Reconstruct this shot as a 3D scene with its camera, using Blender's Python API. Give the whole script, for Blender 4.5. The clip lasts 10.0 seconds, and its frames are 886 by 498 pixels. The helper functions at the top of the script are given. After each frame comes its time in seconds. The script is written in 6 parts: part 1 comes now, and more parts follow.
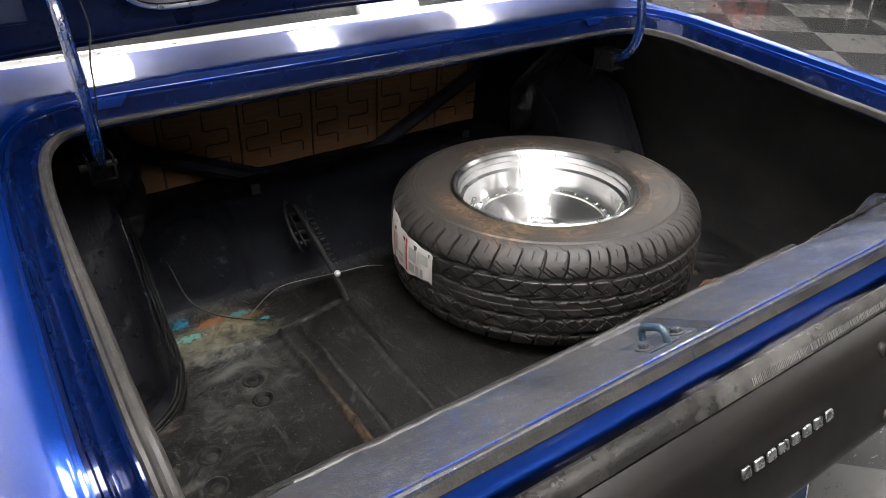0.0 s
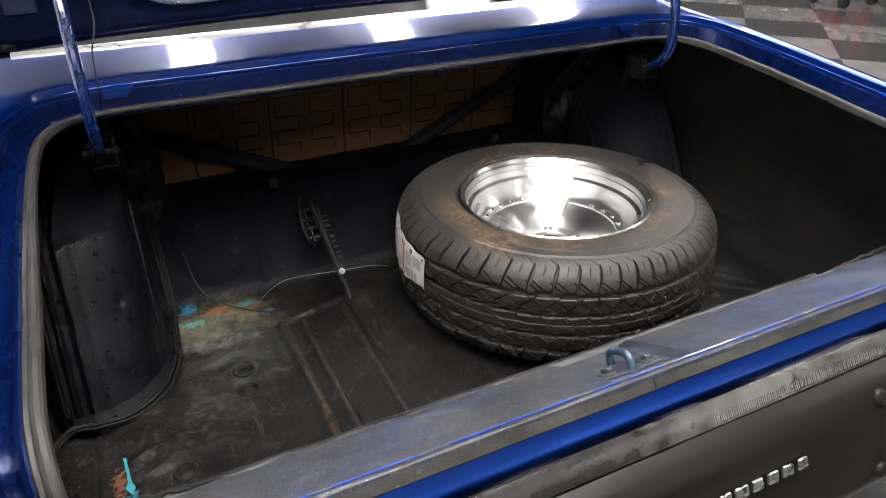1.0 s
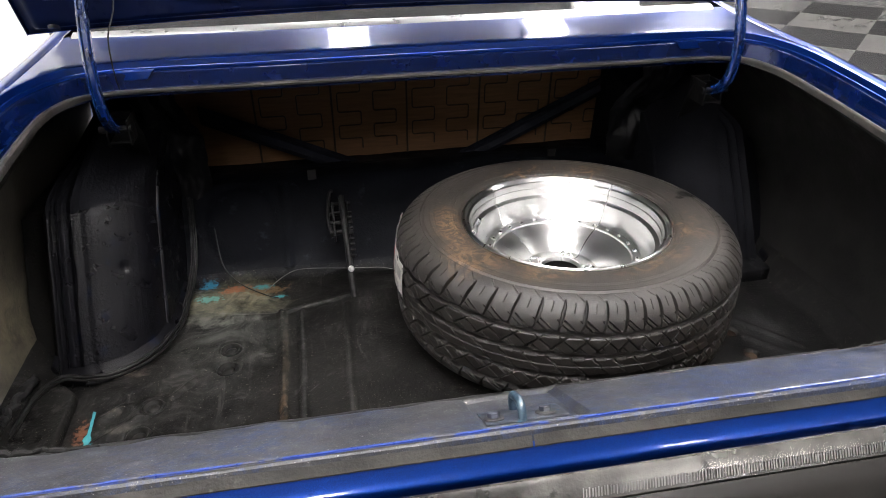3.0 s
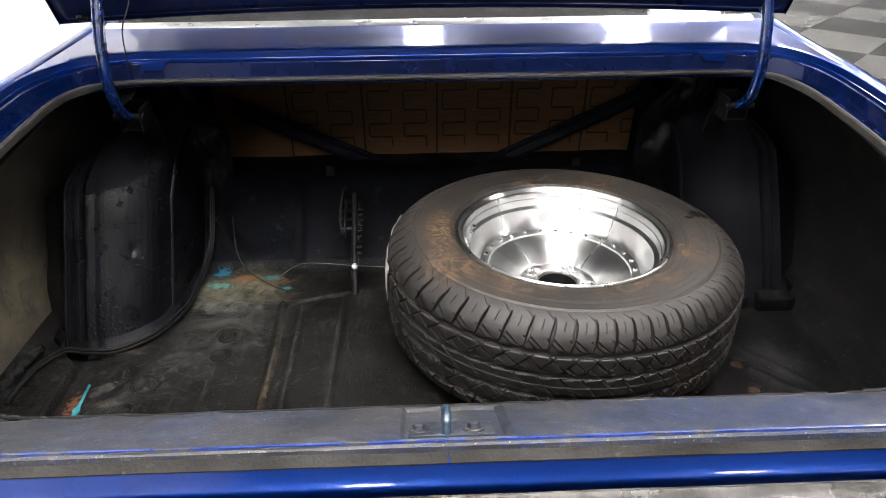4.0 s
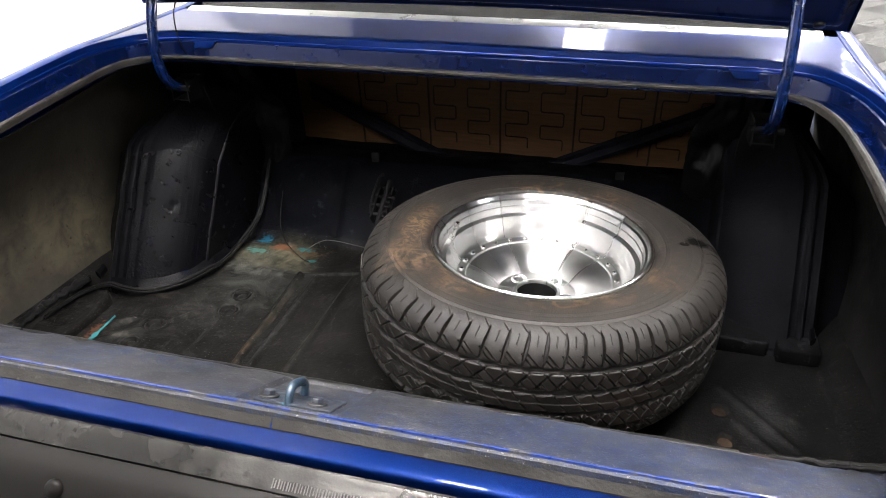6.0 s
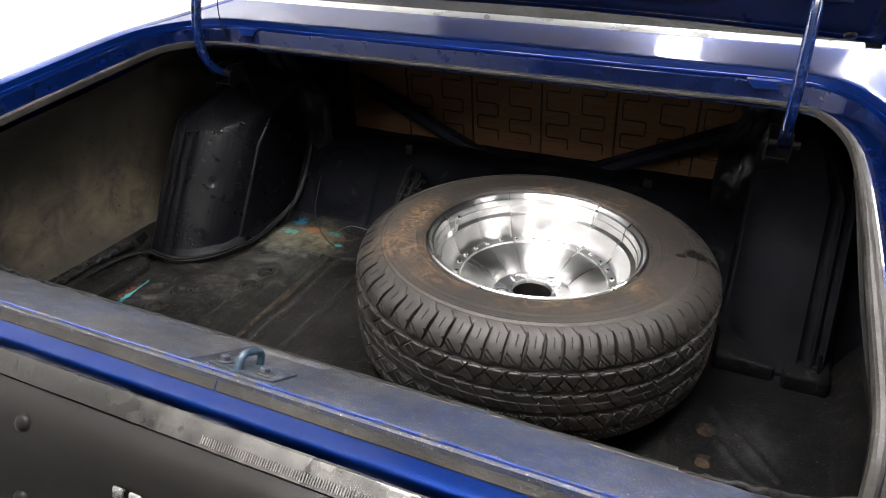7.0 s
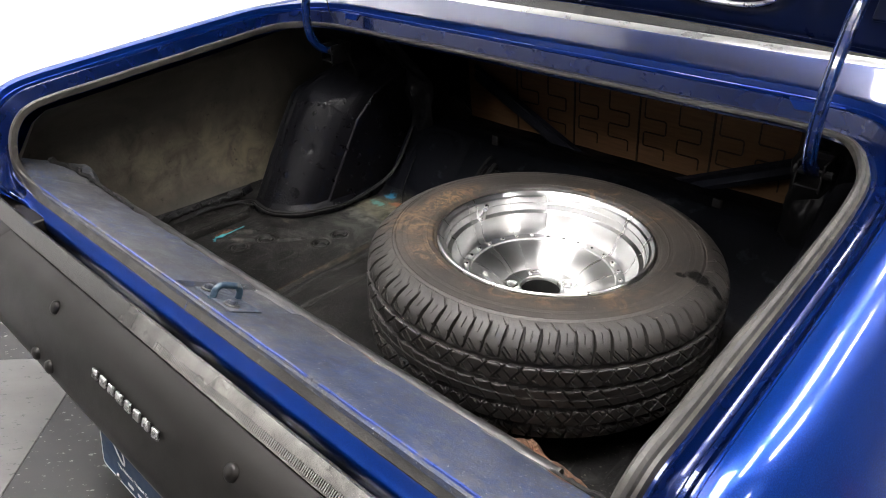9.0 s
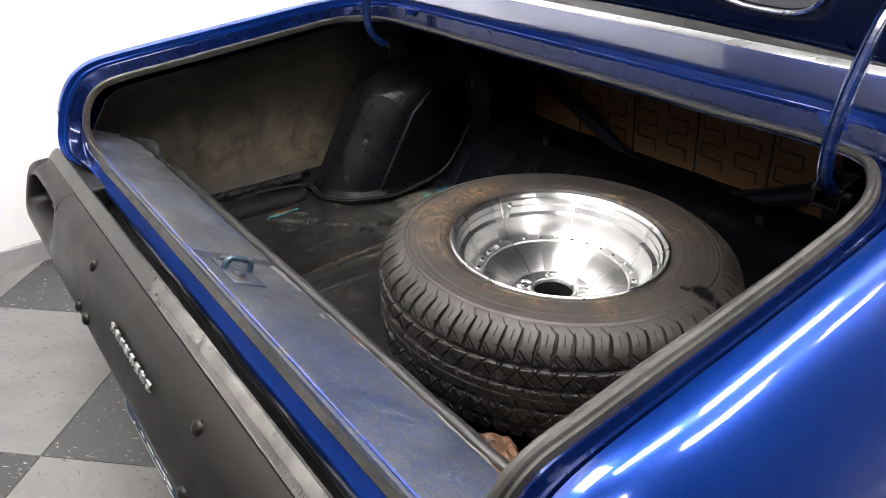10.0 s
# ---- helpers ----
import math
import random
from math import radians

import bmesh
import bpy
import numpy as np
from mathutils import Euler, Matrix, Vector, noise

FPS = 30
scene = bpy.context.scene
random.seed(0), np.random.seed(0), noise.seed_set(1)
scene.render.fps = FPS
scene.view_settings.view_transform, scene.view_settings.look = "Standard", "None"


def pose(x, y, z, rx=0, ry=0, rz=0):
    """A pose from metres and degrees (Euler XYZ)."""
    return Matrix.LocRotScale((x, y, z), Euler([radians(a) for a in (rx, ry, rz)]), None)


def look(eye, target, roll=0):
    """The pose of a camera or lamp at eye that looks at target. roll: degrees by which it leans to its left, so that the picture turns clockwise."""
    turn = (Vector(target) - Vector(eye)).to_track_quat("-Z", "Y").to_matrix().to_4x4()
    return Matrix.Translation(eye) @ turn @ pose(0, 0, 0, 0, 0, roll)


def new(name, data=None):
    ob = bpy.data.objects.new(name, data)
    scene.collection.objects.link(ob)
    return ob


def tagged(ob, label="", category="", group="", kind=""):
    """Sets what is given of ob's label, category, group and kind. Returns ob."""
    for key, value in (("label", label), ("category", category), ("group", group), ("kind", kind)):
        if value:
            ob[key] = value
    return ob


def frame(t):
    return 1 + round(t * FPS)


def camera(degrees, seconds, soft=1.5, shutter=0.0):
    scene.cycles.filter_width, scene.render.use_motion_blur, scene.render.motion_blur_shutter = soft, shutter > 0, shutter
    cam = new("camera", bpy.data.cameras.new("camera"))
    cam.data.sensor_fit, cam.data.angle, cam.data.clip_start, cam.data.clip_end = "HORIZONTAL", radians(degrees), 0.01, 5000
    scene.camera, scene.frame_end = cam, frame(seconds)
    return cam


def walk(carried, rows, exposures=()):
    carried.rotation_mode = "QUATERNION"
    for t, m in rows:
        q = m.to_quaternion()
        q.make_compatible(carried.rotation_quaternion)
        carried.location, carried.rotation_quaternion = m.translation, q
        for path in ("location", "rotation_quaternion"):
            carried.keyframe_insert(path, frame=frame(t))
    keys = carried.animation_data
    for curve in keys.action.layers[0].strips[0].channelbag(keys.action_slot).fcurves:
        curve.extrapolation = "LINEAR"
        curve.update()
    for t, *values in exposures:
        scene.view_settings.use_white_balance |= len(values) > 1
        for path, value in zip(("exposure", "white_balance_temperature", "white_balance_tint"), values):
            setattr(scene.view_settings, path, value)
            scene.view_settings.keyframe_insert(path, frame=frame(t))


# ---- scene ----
cam = camera(65.1, 10.0, soft=0.95)
PATH = [
    (0, (-0.738, -1.083, 1.335), (0.218, 0.355, 0.325), -0.0),
    (0.5, (-0.657, -1.118, 1.333), (0.199, 0.381, 0.325), -0.1),
    (1, (-0.577, -1.149, 1.333), (0.176, 0.405, 0.324), -0.2),
    (1.5, (-0.489, -1.175, 1.331), (0.152, 0.43, 0.324), -0.4),
    (2, (-0.397, -1.193, 1.327), (0.126, 0.455, 0.323), -0.5),
    (2.5, (-0.309, -1.206, 1.325), (0.103, 0.475, 0.322), -0.6),
    (4, (-0.042, -1.214, 1.324), (0.021, 0.517, 0.325), -0.4),
    (4.5, (0.065, -1.216, 1.322), (0.0, 0.516, 0.324), -0.6),
    (5, (0.167, -1.215, 1.319), (-0.031, 0.509, 0.326), -0.6),
    (5.5, (0.259, -1.208, 1.316), (-0.064, 0.499, 0.325), -0.7),
    (7, (0.546, -1.156, 1.315), (-0.165, 0.429, 0.324), -0.6),
    (7.5, (0.636, -1.13, 1.316), (-0.204, 0.389, 0.322), -0.7),
    (8, (0.728, -1.097, 1.318), (-0.235, 0.346, 0.323), -0.7),
    (8.5, (0.811, -1.062, 1.318), (-0.269, 0.299, 0.326), -0.8),
    (9, (0.891, -1.018, 1.318), (-0.297, 0.25, 0.327), -0.8),
    (9.5, (0.968, -0.963, 1.321), (-0.32, 0.2, 0.328), -0.8),
    (10, (1.031, -0.906, 1.32), (-0.357, 0.139, 0.329), -0.9),
]
walk(cam, [(t, look(eye, target, roll)) for t, eye, target, roll in PATH])

# ---------------------------------------------------------------- light and exposure
world = bpy.data.worlds.new("world")
scene.world = world
world.use_nodes = True
world.node_tree.nodes["Background"].inputs[0].default_value = (0.9, 0.95, 1.0, 1)
world.node_tree.nodes["Background"].inputs[1].default_value = 0.05
scene.view_settings.exposure = 0.0

# ---------------------------------------------------------------- materials


def material(name):
    m = bpy.data.materials.new(name)
    m.use_nodes = True
    nt = m.node_tree
    return m, nt, nt.nodes["Principled BSDF"]


def node(nt, kind, **values):
    n = nt.nodes.new(kind)
    for k, v in values.items():
        n.inputs[k].default_value = v
    return n


def place(nt):
    """Object coordinates of the whole place: every mesh is built in world metres unless it is a copy."""
    return nt.nodes.new("ShaderNodeTexCoord").outputs["Object"]


def noise_fac(nt, scale, detail=6.0, rough=0.6, lo=0.35, hi=0.65, vec=None, distort=0.0):
    n = node(nt, "ShaderNodeTexNoise", Scale=scale, Detail=detail, Roughness=rough, Distortion=distort)
    nt.links.new(vec or place(nt), n.inputs["Vector"])
    r = node(nt, "ShaderNodeMapRange")
    r.inputs[1].default_value, r.inputs[2].default_value = lo, hi
    nt.links.new(n.outputs["Fac"], r.inputs[0])
    return r.outputs[0]


def mix(nt, fac, a, b):
    m = nt.nodes.new("ShaderNodeMix")
    m.data_type = "RGBA"
    if isinstance(fac, float):
        m.inputs[0].default_value = fac
    else:
        nt.links.new(fac, m.inputs[0])
    for s, v in ((6, a), (7, b)):
        if isinstance(v, tuple):
            m.inputs[s].default_value = (*v, 1)
        else:
            nt.links.new(v, m.inputs[s])
    return m.outputs[2]


def math_node(nt, op, a, b=0.0):
    m = nt.nodes.new("ShaderNodeMath")
    m.operation = op
    for i, v in enumerate((a, b)):
        if isinstance(v, (int, float)):
            m.inputs[i].default_value = v
        else:
            nt.links.new(v, m.inputs[i])
    return m.outputs[0]


def bump(nt, bsdf, layers, distance=0.002):
    """layers: (scale, strength) noise reliefs, one on the other."""
    last = None
    for scale, strength in layers:
        n = node(nt, "ShaderNodeTexNoise", Scale=scale, Detail=4.0, Roughness=0.6)
        nt.links.new(place(nt), n.inputs["Vector"])
        b = node(nt, "ShaderNodeBump", Strength=strength, Distance=distance)
        nt.links.new(n.outputs["Fac"], b.inputs["Height"])
        if last:
            nt.links.new(last, b.inputs["Normal"])
        last = b.outputs["Normal"]
    if last:
        nt.links.new(last, bsdf.inputs["Normal"])


def worn(name, a, b, scale=6.0, rough=(0.5, 0.7), metal=0.0, relief=((60, 0.3),), fine=None, spec=0.5, coat=0.0, lo=0.35, hi=0.65):
    """Two colours in patches, a finer speckle, roughness that follows the patches, and relief."""
    m, nt, p = material(name)
    f = noise_fac(nt, scale, lo=lo, hi=hi)
    col = mix(nt, f, a, b)
    if fine:
        col = mix(nt, noise_fac(nt, fine[0], lo=fine[2], hi=fine[2] + 0.08), col, fine[1])
    nt.links.new(col, p.inputs["Base Color"])
    r = node(nt, "ShaderNodeMapRange")
    r.inputs[3].default_value, r.inputs[4].default_value = rough
    nt.links.new(noise_fac(nt, scale * 2.3), r.inputs[0])
    nt.links.new(r.outputs[0], p.inputs["Roughness"])
    p.inputs["Metallic"].default_value = metal
    p.inputs["Specular IOR Level"].default_value = spec
    p.inputs["Coat Weight"].default_value = coat
    p.inputs["Coat Roughness"].default_value = 0.03
    bump(nt, p, relief)
    return m


def spot(nt, centre, size, power=1.0, wobble=0.5, scale=14.0):
    """A stain's mask: 1 in the middle of an ellipsoid, ragged at its rim."""
    mp = nt.nodes.new("ShaderNodeMapping")
    nt.links.new(place(nt), mp.inputs["Vector"])
    mp.inputs["Location"].default_value = [-c / s for c, s in zip(centre, size)]
    mp.inputs["Scale"].default_value = [1 / s for s in size]
    ln = nt.nodes.new("ShaderNodeVectorMath")
    ln.operation = "LENGTH"
    nt.links.new(mp.outputs[0], ln.inputs[0])
    n = node(nt, "ShaderNodeTexNoise", Scale=scale, Detail=7.0, Roughness=0.65)
    nt.links.new(place(nt), n.inputs["Vector"])
    d = math_node(nt, "ADD", ln.outputs["Value"], math_node(nt, "MULTIPLY", math_node(nt, "SUBTRACT", n.outputs["Fac"], 0.5), wobble * 4))
    r = node(nt, "ShaderNodeMapRange")
    r.inputs[1].default_value, r.inputs[2].default_value = 1.0, 1.0 - 0.25 * power
    nt.links.new(d, r.inputs[0])
    return r.outputs[0]


def paint_blue(name):
    m, nt, p = material(name)
    f = noise_fac(nt, 900, detail=2, lo=0.4, hi=0.7)
    nt.links.new(mix(nt, f, (0.0014, 0.028, 0.22), (0.0030, 0.055, 0.37)), p.inputs["Base Color"])
    p.inputs["Metallic"].default_value = 0.75
    p.inputs["Roughness"].default_value = 0.32
    p.inputs["Coat Weight"].default_value = 1.0
    p.inputs["Coat Roughness"].default_value = 0.065
    bump(nt, p, ((9, 0.05), (55, 0.05), (170, 0.05)))
    return m


BLUE = paint_blue("blue metallic car paint")
# Much darker than BLUE; for the lid's inner frame and arm mounts.
BLUE_DARK = worn("dark blue lid inner face", (0.002, 0.005, 0.020), (0.004, 0.009, 0.034), 5, (0.25, 0.45), relief=((40, 0.15),), coat=0.0, spec=0.12)
# Body blue darkened: the channel's shade is put into this colour.
CHANNEL_SHADE = worn("shaded blue channel paint", (0.0008, 0.0062, 0.046), (0.0012, 0.0090, 0.062), 8, (0.20, 0.30), metal=0.45, relief=((14, 0.05), (60, 0.04)), coat=0.45, spec=0.2)
BLUE_ARM = worn("blue gloss enamel", (0.0010, 0.010, 0.065), (0.002, 0.020, 0.11), 20, (0.2, 0.3), relief=((70, 0.1),), coat=1.0)
def lip_paint():
    m, nt, p = material("dusty faded blue lip paint")
    col = mix(nt, noise_fac(nt, 6, detail=9, lo=0.36, hi=0.66, distort=0.4), (0.026, 0.0268, 0.0300), (0.054, 0.0536, 0.0560))
    col = mix(nt, math_node(nt, "MULTIPLY", noise_fac(nt, 4, lo=0.36, hi=0.58), noise_fac(nt, 60, detail=9, rough=0.8, lo=0.47, hi=0.57)), col, (0.023, 0.038, 0.090))
    col = mix(nt, noise_fac(nt, 42, detail=9, rough=0.8, lo=0.55, hi=0.66, distort=0.3), col, (0.115, 0.112, 0.106))
    col = mix(nt, noise_fac(nt, 22, detail=9, rough=0.75, lo=0.56, hi=0.66), col, (0.024, 0.024, 0.025))
    rub = math_node(nt, "MULTIPLY", spot(nt, (0.42, -0.56, 0.69), (0.30, 0.14, 0.2), 3.5, 0.4, 9), noise_fac(nt, 75, detail=9, rough=0.8, lo=0.42, hi=0.56))
    col = mix(nt, math_node(nt, "MULTIPLY", rub, 0.85), col, (0.0105, 0.026, 0.088))
    col = mix(nt, noise_fac(nt, 330, detail=2, lo=0.66, hi=0.71), col, (0.26, 0.25, 0.24))
    nt.links.new(col, p.inputs["Base Color"])
    r = node(nt, "ShaderNodeMapRange")
    r.inputs[3].default_value, r.inputs[4].default_value = 0.40, 0.64
    nt.links.new(noise_fac(nt, 12), r.inputs[0])
    nt.links.new(r.outputs[0], p.inputs["Roughness"])
    bump(nt, p, ((260, 0.45), (60, 0.3), (14, 0.25)))
    return m


LIP = lip_paint()
RUBBER = worn("dark weathered rubber seal", (0.018, 0.0171, 0.0157), (0.044, 0.0415, 0.038), 16, (0.36, 0.58), relief=((180, 0.35), (40, 0.3)), fine=(60, (0.080, 0.076, 0.070), 0.62), spec=0.36)
TRIM = worn("bright brushed stainless trim", (0.86, 0.86, 0.86), (0.93, 0.93, 0.93), 10, (0.26, 0.34), metal=1.0, relief=())
BUMPER = worn("satin black bumper paint", (0.0068, 0.0061, 0.0058), (0.0102, 0.0092, 0.0085), 6, (0.32, 0.42), relief=((220, 0.06), (7, 0.05)), coat=0.0, spec=0.175)
def bumper_edge():
    """Dark satin paint, worn to bare grey metal over one half, whose brightness also imitates sheen."""
    m, nt, p = material("worn bumper edge")
    sep = nt.nodes.new("ShaderNodeSeparateXYZ")
    nt.links.new(place(nt), sep.inputs[0])
    r = node(nt, "ShaderNodeMapRange")
    r.inputs[1].default_value, r.inputs[2].default_value = -0.02, 0.30
    nt.links.new(math_node(nt, "ADD", sep.outputs[0], math_node(nt, "MULTIPLY", noise_fac(nt, 24, detail=8, lo=0.2, hi=0.8), 0.16)), r.inputs[0])
    paint = mix(nt, noise_fac(nt, 18), (0.009, 0.0086, 0.0082), (0.022, 0.021, 0.0195))
    bare = mix(nt, noise_fac(nt, 22, detail=8), (0.16, 0.155, 0.148), (0.30, 0.29, 0.275))
    bare = mix(nt, noise_fac(nt, 50, lo=0.60, hi=0.68), bare, (0.10, 0.098, 0.095))
    nt.links.new(mix(nt, r.outputs[0], paint, bare), p.inputs["Base Color"])
    nt.links.new(math_node(nt, "MULTIPLY", r.outputs[0], 0.85), p.inputs["Metallic"])
    p.inputs["Roughness"].default_value = 0.27
    p.inputs["Specular IOR Level"].default_value = 0.5
    bump(nt, p, ((130, 0.3), (30, 0.2)))
    return m


BUMPER_TOP = bumper_edge()
BLACK = worn("dull black undercoat", (0.010, 0.0098, 0.0100), (0.020, 0.0195, 0.0200), 5, (0.5, 0.8), relief=((220, 0.5), (40, 0.25)), spec=0.14)
HOUSE = worn("glossy black undercoat on wheel housing", (0.0026, 0.0026, 0.0038), (0.0056, 0.0055, 0.0072), 14, (0.26, 0.36), relief=((420, 0.35),), spec=0.19, fine=(26, (0.0035, 0.0055, 0.014), 0.60))
# Housing black without sheen, in place of shade on the right housing and cap.
HOUSE_DULL = worn("shaded black undercoat on wheel housing", (0.0050, 0.0052, 0.0068), (0.0095, 0.0097, 0.0120), 9, (0.6, 0.75), relief=((200, 0.5), (40, 0.3)), spec=0.02)
PLUG = worn("dusty black pressed plug", (0.006, 0.006, 0.006), (0.016, 0.015, 0.014), 40, (0.45, 0.65), relief=((200, 0.4),), spec=0.15)
ROD = worn("blackened jack steel", (0.006, 0.006, 0.007), (0.016, 0.0155, 0.0155), 40, (0.4, 0.6), relief=((200, 0.4),), fine=(90, (0.03, 0.028, 0.026), 0.62), spec=0.12)
FILED = worn("filed bare metal", (0.24, 0.235, 0.225), (0.36, 0.35, 0.335), 30, (0.3, 0.5), metal=0.7, relief=())
def side_paint():
    m, nt, p = material("grey brown inner panel, stained and lit")
    col = mix(nt, noise_fac(nt, 4, lo=0.38, hi=0.62, distort=0.8), (0.036, 0.033, 0.028), (0.078, 0.070, 0.057))
    # Brown stain patches also paint the lit band below the overhang's shade.
    for c, sz, rgb, amt in (((-0.86, -0.20, 0.60), (0.12, 0.42, 0.15), (0.215, 0.186, 0.135), 0.9), ((-0.86, 0.02, 0.53), (0.12, 0.16, 0.12), (0.20, 0.172, 0.115), 0.8), ((-0.86, -0.42, 0.62), (0.12, 0.16, 0.08), (0.16, 0.145, 0.12), 0.6)):
        s = math_node(nt, "MULTIPLY", spot(nt, c, sz, 3.2, 0.35, 5), noise_fac(nt, 15, detail=8, lo=0.30, hi=0.62, distort=0.6))
        col = mix(nt, math_node(nt, "MULTIPLY", s, amt), col, rgb)
    col = mix(nt, noise_fac(nt, 55, detail=7, rough=0.7, lo=0.60, hi=0.72), col, (0.016, 0.014, 0.012))
    nt.links.new(col, p.inputs["Base Color"])
    p.inputs["Roughness"].default_value = 0.55
    p.inputs["Specular IOR Level"].default_value = 0.35
    bump(nt, p, ((150, 0.45), (18, 0.35)))
    return m


SIDE = side_paint()
SIDE_BLACK = worn("black shaded inner panel", (0.008, 0.0078, 0.0080), (0.016, 0.0155, 0.0150), 6, (0.55, 0.8), relief=((150, 0.4), (18, 0.3)), spec=0.10)
CHROME = worn("bright polished trim", (0.78, 0.79, 0.80), (0.9, 0.9, 0.9), 10, (0.06, 0.14), metal=1.0, relief=())
BADGE = worn("pitted chrome badge", (0.45, 0.45, 0.45), (0.7, 0.7, 0.7), 40, (0.2, 0.4), metal=1.0, relief=((300, 0.3),))
STEEL = worn("dull dark steel", (0.04, 0.04, 0.042), (0.08, 0.08, 0.082), 40, (0.4, 0.6), metal=0.5, relief=((300, 0.3),))
def tyre_paint():
    m, nt, p = material("dusty black tyre rubber")
    pos = place(nt)
    xy = nt.nodes.new("ShaderNodeVectorMath")
    xy.operation = "MULTIPLY"
    nt.links.new(pos, xy.inputs[0])
    xy.inputs[1].default_value = (1, 1, 0)
    ln = nt.nodes.new("ShaderNodeVectorMath")
    ln.operation = "LENGTH"
    nt.links.new(xy.outputs[0], ln.inputs[0])
    wall_mask = node(nt, "ShaderNodeMapRange")
    wall_mask.inputs[1].default_value, wall_mask.inputs[2].default_value = 0.312, 0.292
    nt.links.new(ln.outputs["Value"], wall_mask.inputs[0])
    col = mix(nt, noise_fac(nt, 9), (0.0125, 0.0110, 0.0100), (0.0205, 0.0178, 0.0158))
    film = math_node(nt, "MULTIPLY", wall_mask.outputs[0], noise_fac(nt, 5, lo=0.3, hi=0.6))
    col = mix(nt, math_node(nt, "MULTIPLY", film, 0.72), col, (0.034, 0.0284, 0.0236))
    dark = math_node(nt, "MULTIPLY", wall_mask.outputs[0], noise_fac(nt, 7, detail=8, rough=0.65, lo=0.52, hi=0.66, distort=0.8))
    col = mix(nt, math_node(nt, "MULTIPLY", dark, 0.85), col, (0.0125, 0.0108, 0.0097))
    ring = node(nt, "ShaderNodeMapRange")
    ring.inputs[1].default_value, ring.inputs[2].default_value = 0.268, 0.232
    nt.links.new(ln.outputs["Value"], ring.inputs[0])
    mud = math_node(nt, "MULTIPLY", ring.outputs[0], math_node(nt, "MULTIPLY", noise_fac(nt, 26, lo=0.52, hi=0.64, distort=1.0), noise_fac(nt, 4.6, lo=0.50, hi=0.60)))
    col = mix(nt, math_node(nt, "MULTIPLY", mud, 0.8), col, (0.17, 0.105, 0.055))
    patch = spot(nt, (-0.238, -0.02, 0.115), (0.036, 0.125, 0.08), 3.0, 0.4, 12)
    patch = math_node(nt, "MULTIPLY", patch, math_node(nt, "MULTIPLY", wall_mask.outputs[0], noise_fac(nt, 48, detail=9, rough=0.7, lo=0.45, hi=0.58, distort=1.6)))
    col = mix(nt, math_node(nt, "MULTIPLY", patch, 0.95), col, (0.20, 0.122, 0.062))
    smear = noise_fac(nt, 20, detail=9, rough=0.68, lo=0.46, hi=0.58, distort=2.2)
    for c, sz, amt in (((-0.215, -0.150, 0.105), (0.075, 0.065, 0.08), 0.85), ((-0.105, -0.218, 0.105), (0.075, 0.030, 0.08), 0.7), ((0.115, -0.196, 0.105), (0.060, 0.024, 0.08), 0.6), ((0.116, 0.214, 0.105), (0.055, 0.030, 0.08), 0.55), ((0.235, -0.11, 0.105), (0.045, 0.050, 0.08), 0.4)):
        f = math_node(nt, "MULTIPLY", spot(nt, c, sz, 3.0, 0.35, 14), smear)
        col = mix(nt, math_node(nt, "MULTIPLY", f, amt), col, (0.155, 0.098, 0.054))
    oil = None
    for c, sz in (((0.287, 0.047, 0.105), (0.030, 0.023, 0.08)), ((0.322, 0.050, 0.09), (0.014, 0.012, 0.08)), ((0.262, 0.030, 0.105), (0.012, 0.009, 0.08))):
        f = spot(nt, c, sz, 1.6, 0.32, 60)
        oil = f if oil is None else math_node(nt, "MAXIMUM", oil, f)
    col = mix(nt, oil, col, (0.0025, 0.0025, 0.0025))
    nt.links.new(math_node(nt, "MULTIPLY", math_node(nt, "SUBTRACT", 1.0, math_node(nt, "MULTIPLY", oil, 0.9)), 0.5), p.inputs["Specular IOR Level"])
    col = mix(nt, noise_fac(nt, 140, detail=2, lo=0.70, hi=0.73), col, (0.10, 0.085, 0.07))
    # thin knife cuts in the tread blocks, their inner shade drawn as dark lines
    xyz = nt.nodes.new("ShaderNodeSeparateXYZ")
    uvn = nt.nodes.new("ShaderNodeUVMap")
    nt.links.new(uvn.outputs[0], xyz.inputs[0])
    u, v = xyz.outputs[0], math_node(nt, "ABSOLUTE", xyz.outputs[1])
    cuts = None
    for mult, lean, off, lo, hi, wide in ((1.0, 2.33, 0.5 - 0.20 - 2.33 * 1.16, 1.14, 1.34, 0.030), (1.0, 3.0, 0.5 - 0.22 - 2.28, 0.665, 0.86, 0.034), (1.0, 3.0, 0.5 - 0.52 - 2.28, 0.665, 0.86, 0.034), (1.0, 0.0, 0.5 - 0.66, 1.0, 1.17, 0.022)):
        w = math_node(nt, "ADD", math_node(nt, "ADD", math_node(nt, "MULTIPLY", u, mult), math_node(nt, "MULTIPLY", v, lean)), off)
        d = math_node(nt, "ABSOLUTE", math_node(nt, "SUBTRACT", math_node(nt, "FRACT", w), 0.5))
        r = node(nt, "ShaderNodeMapRange")
        r.inputs[1].default_value, r.inputs[2].default_value = wide, wide * 0.5
        nt.links.new(d, r.inputs[0])
        z = math_node(nt, "MULTIPLY", math_node(nt, "GREATER_THAN", v, lo), math_node(nt, "LESS_THAN", v, hi))
        z = math_node(nt, "MULTIPLY", z, r.outputs[0])
        cuts = z if cuts is None else math_node(nt, "MAXIMUM", cuts, z)
    col = mix(nt, math_node(nt, "MULTIPLY", cuts, 0.95), col, (0.0025, 0.0025, 0.0025))
    nt.links.new(col, p.inputs["Base Color"])
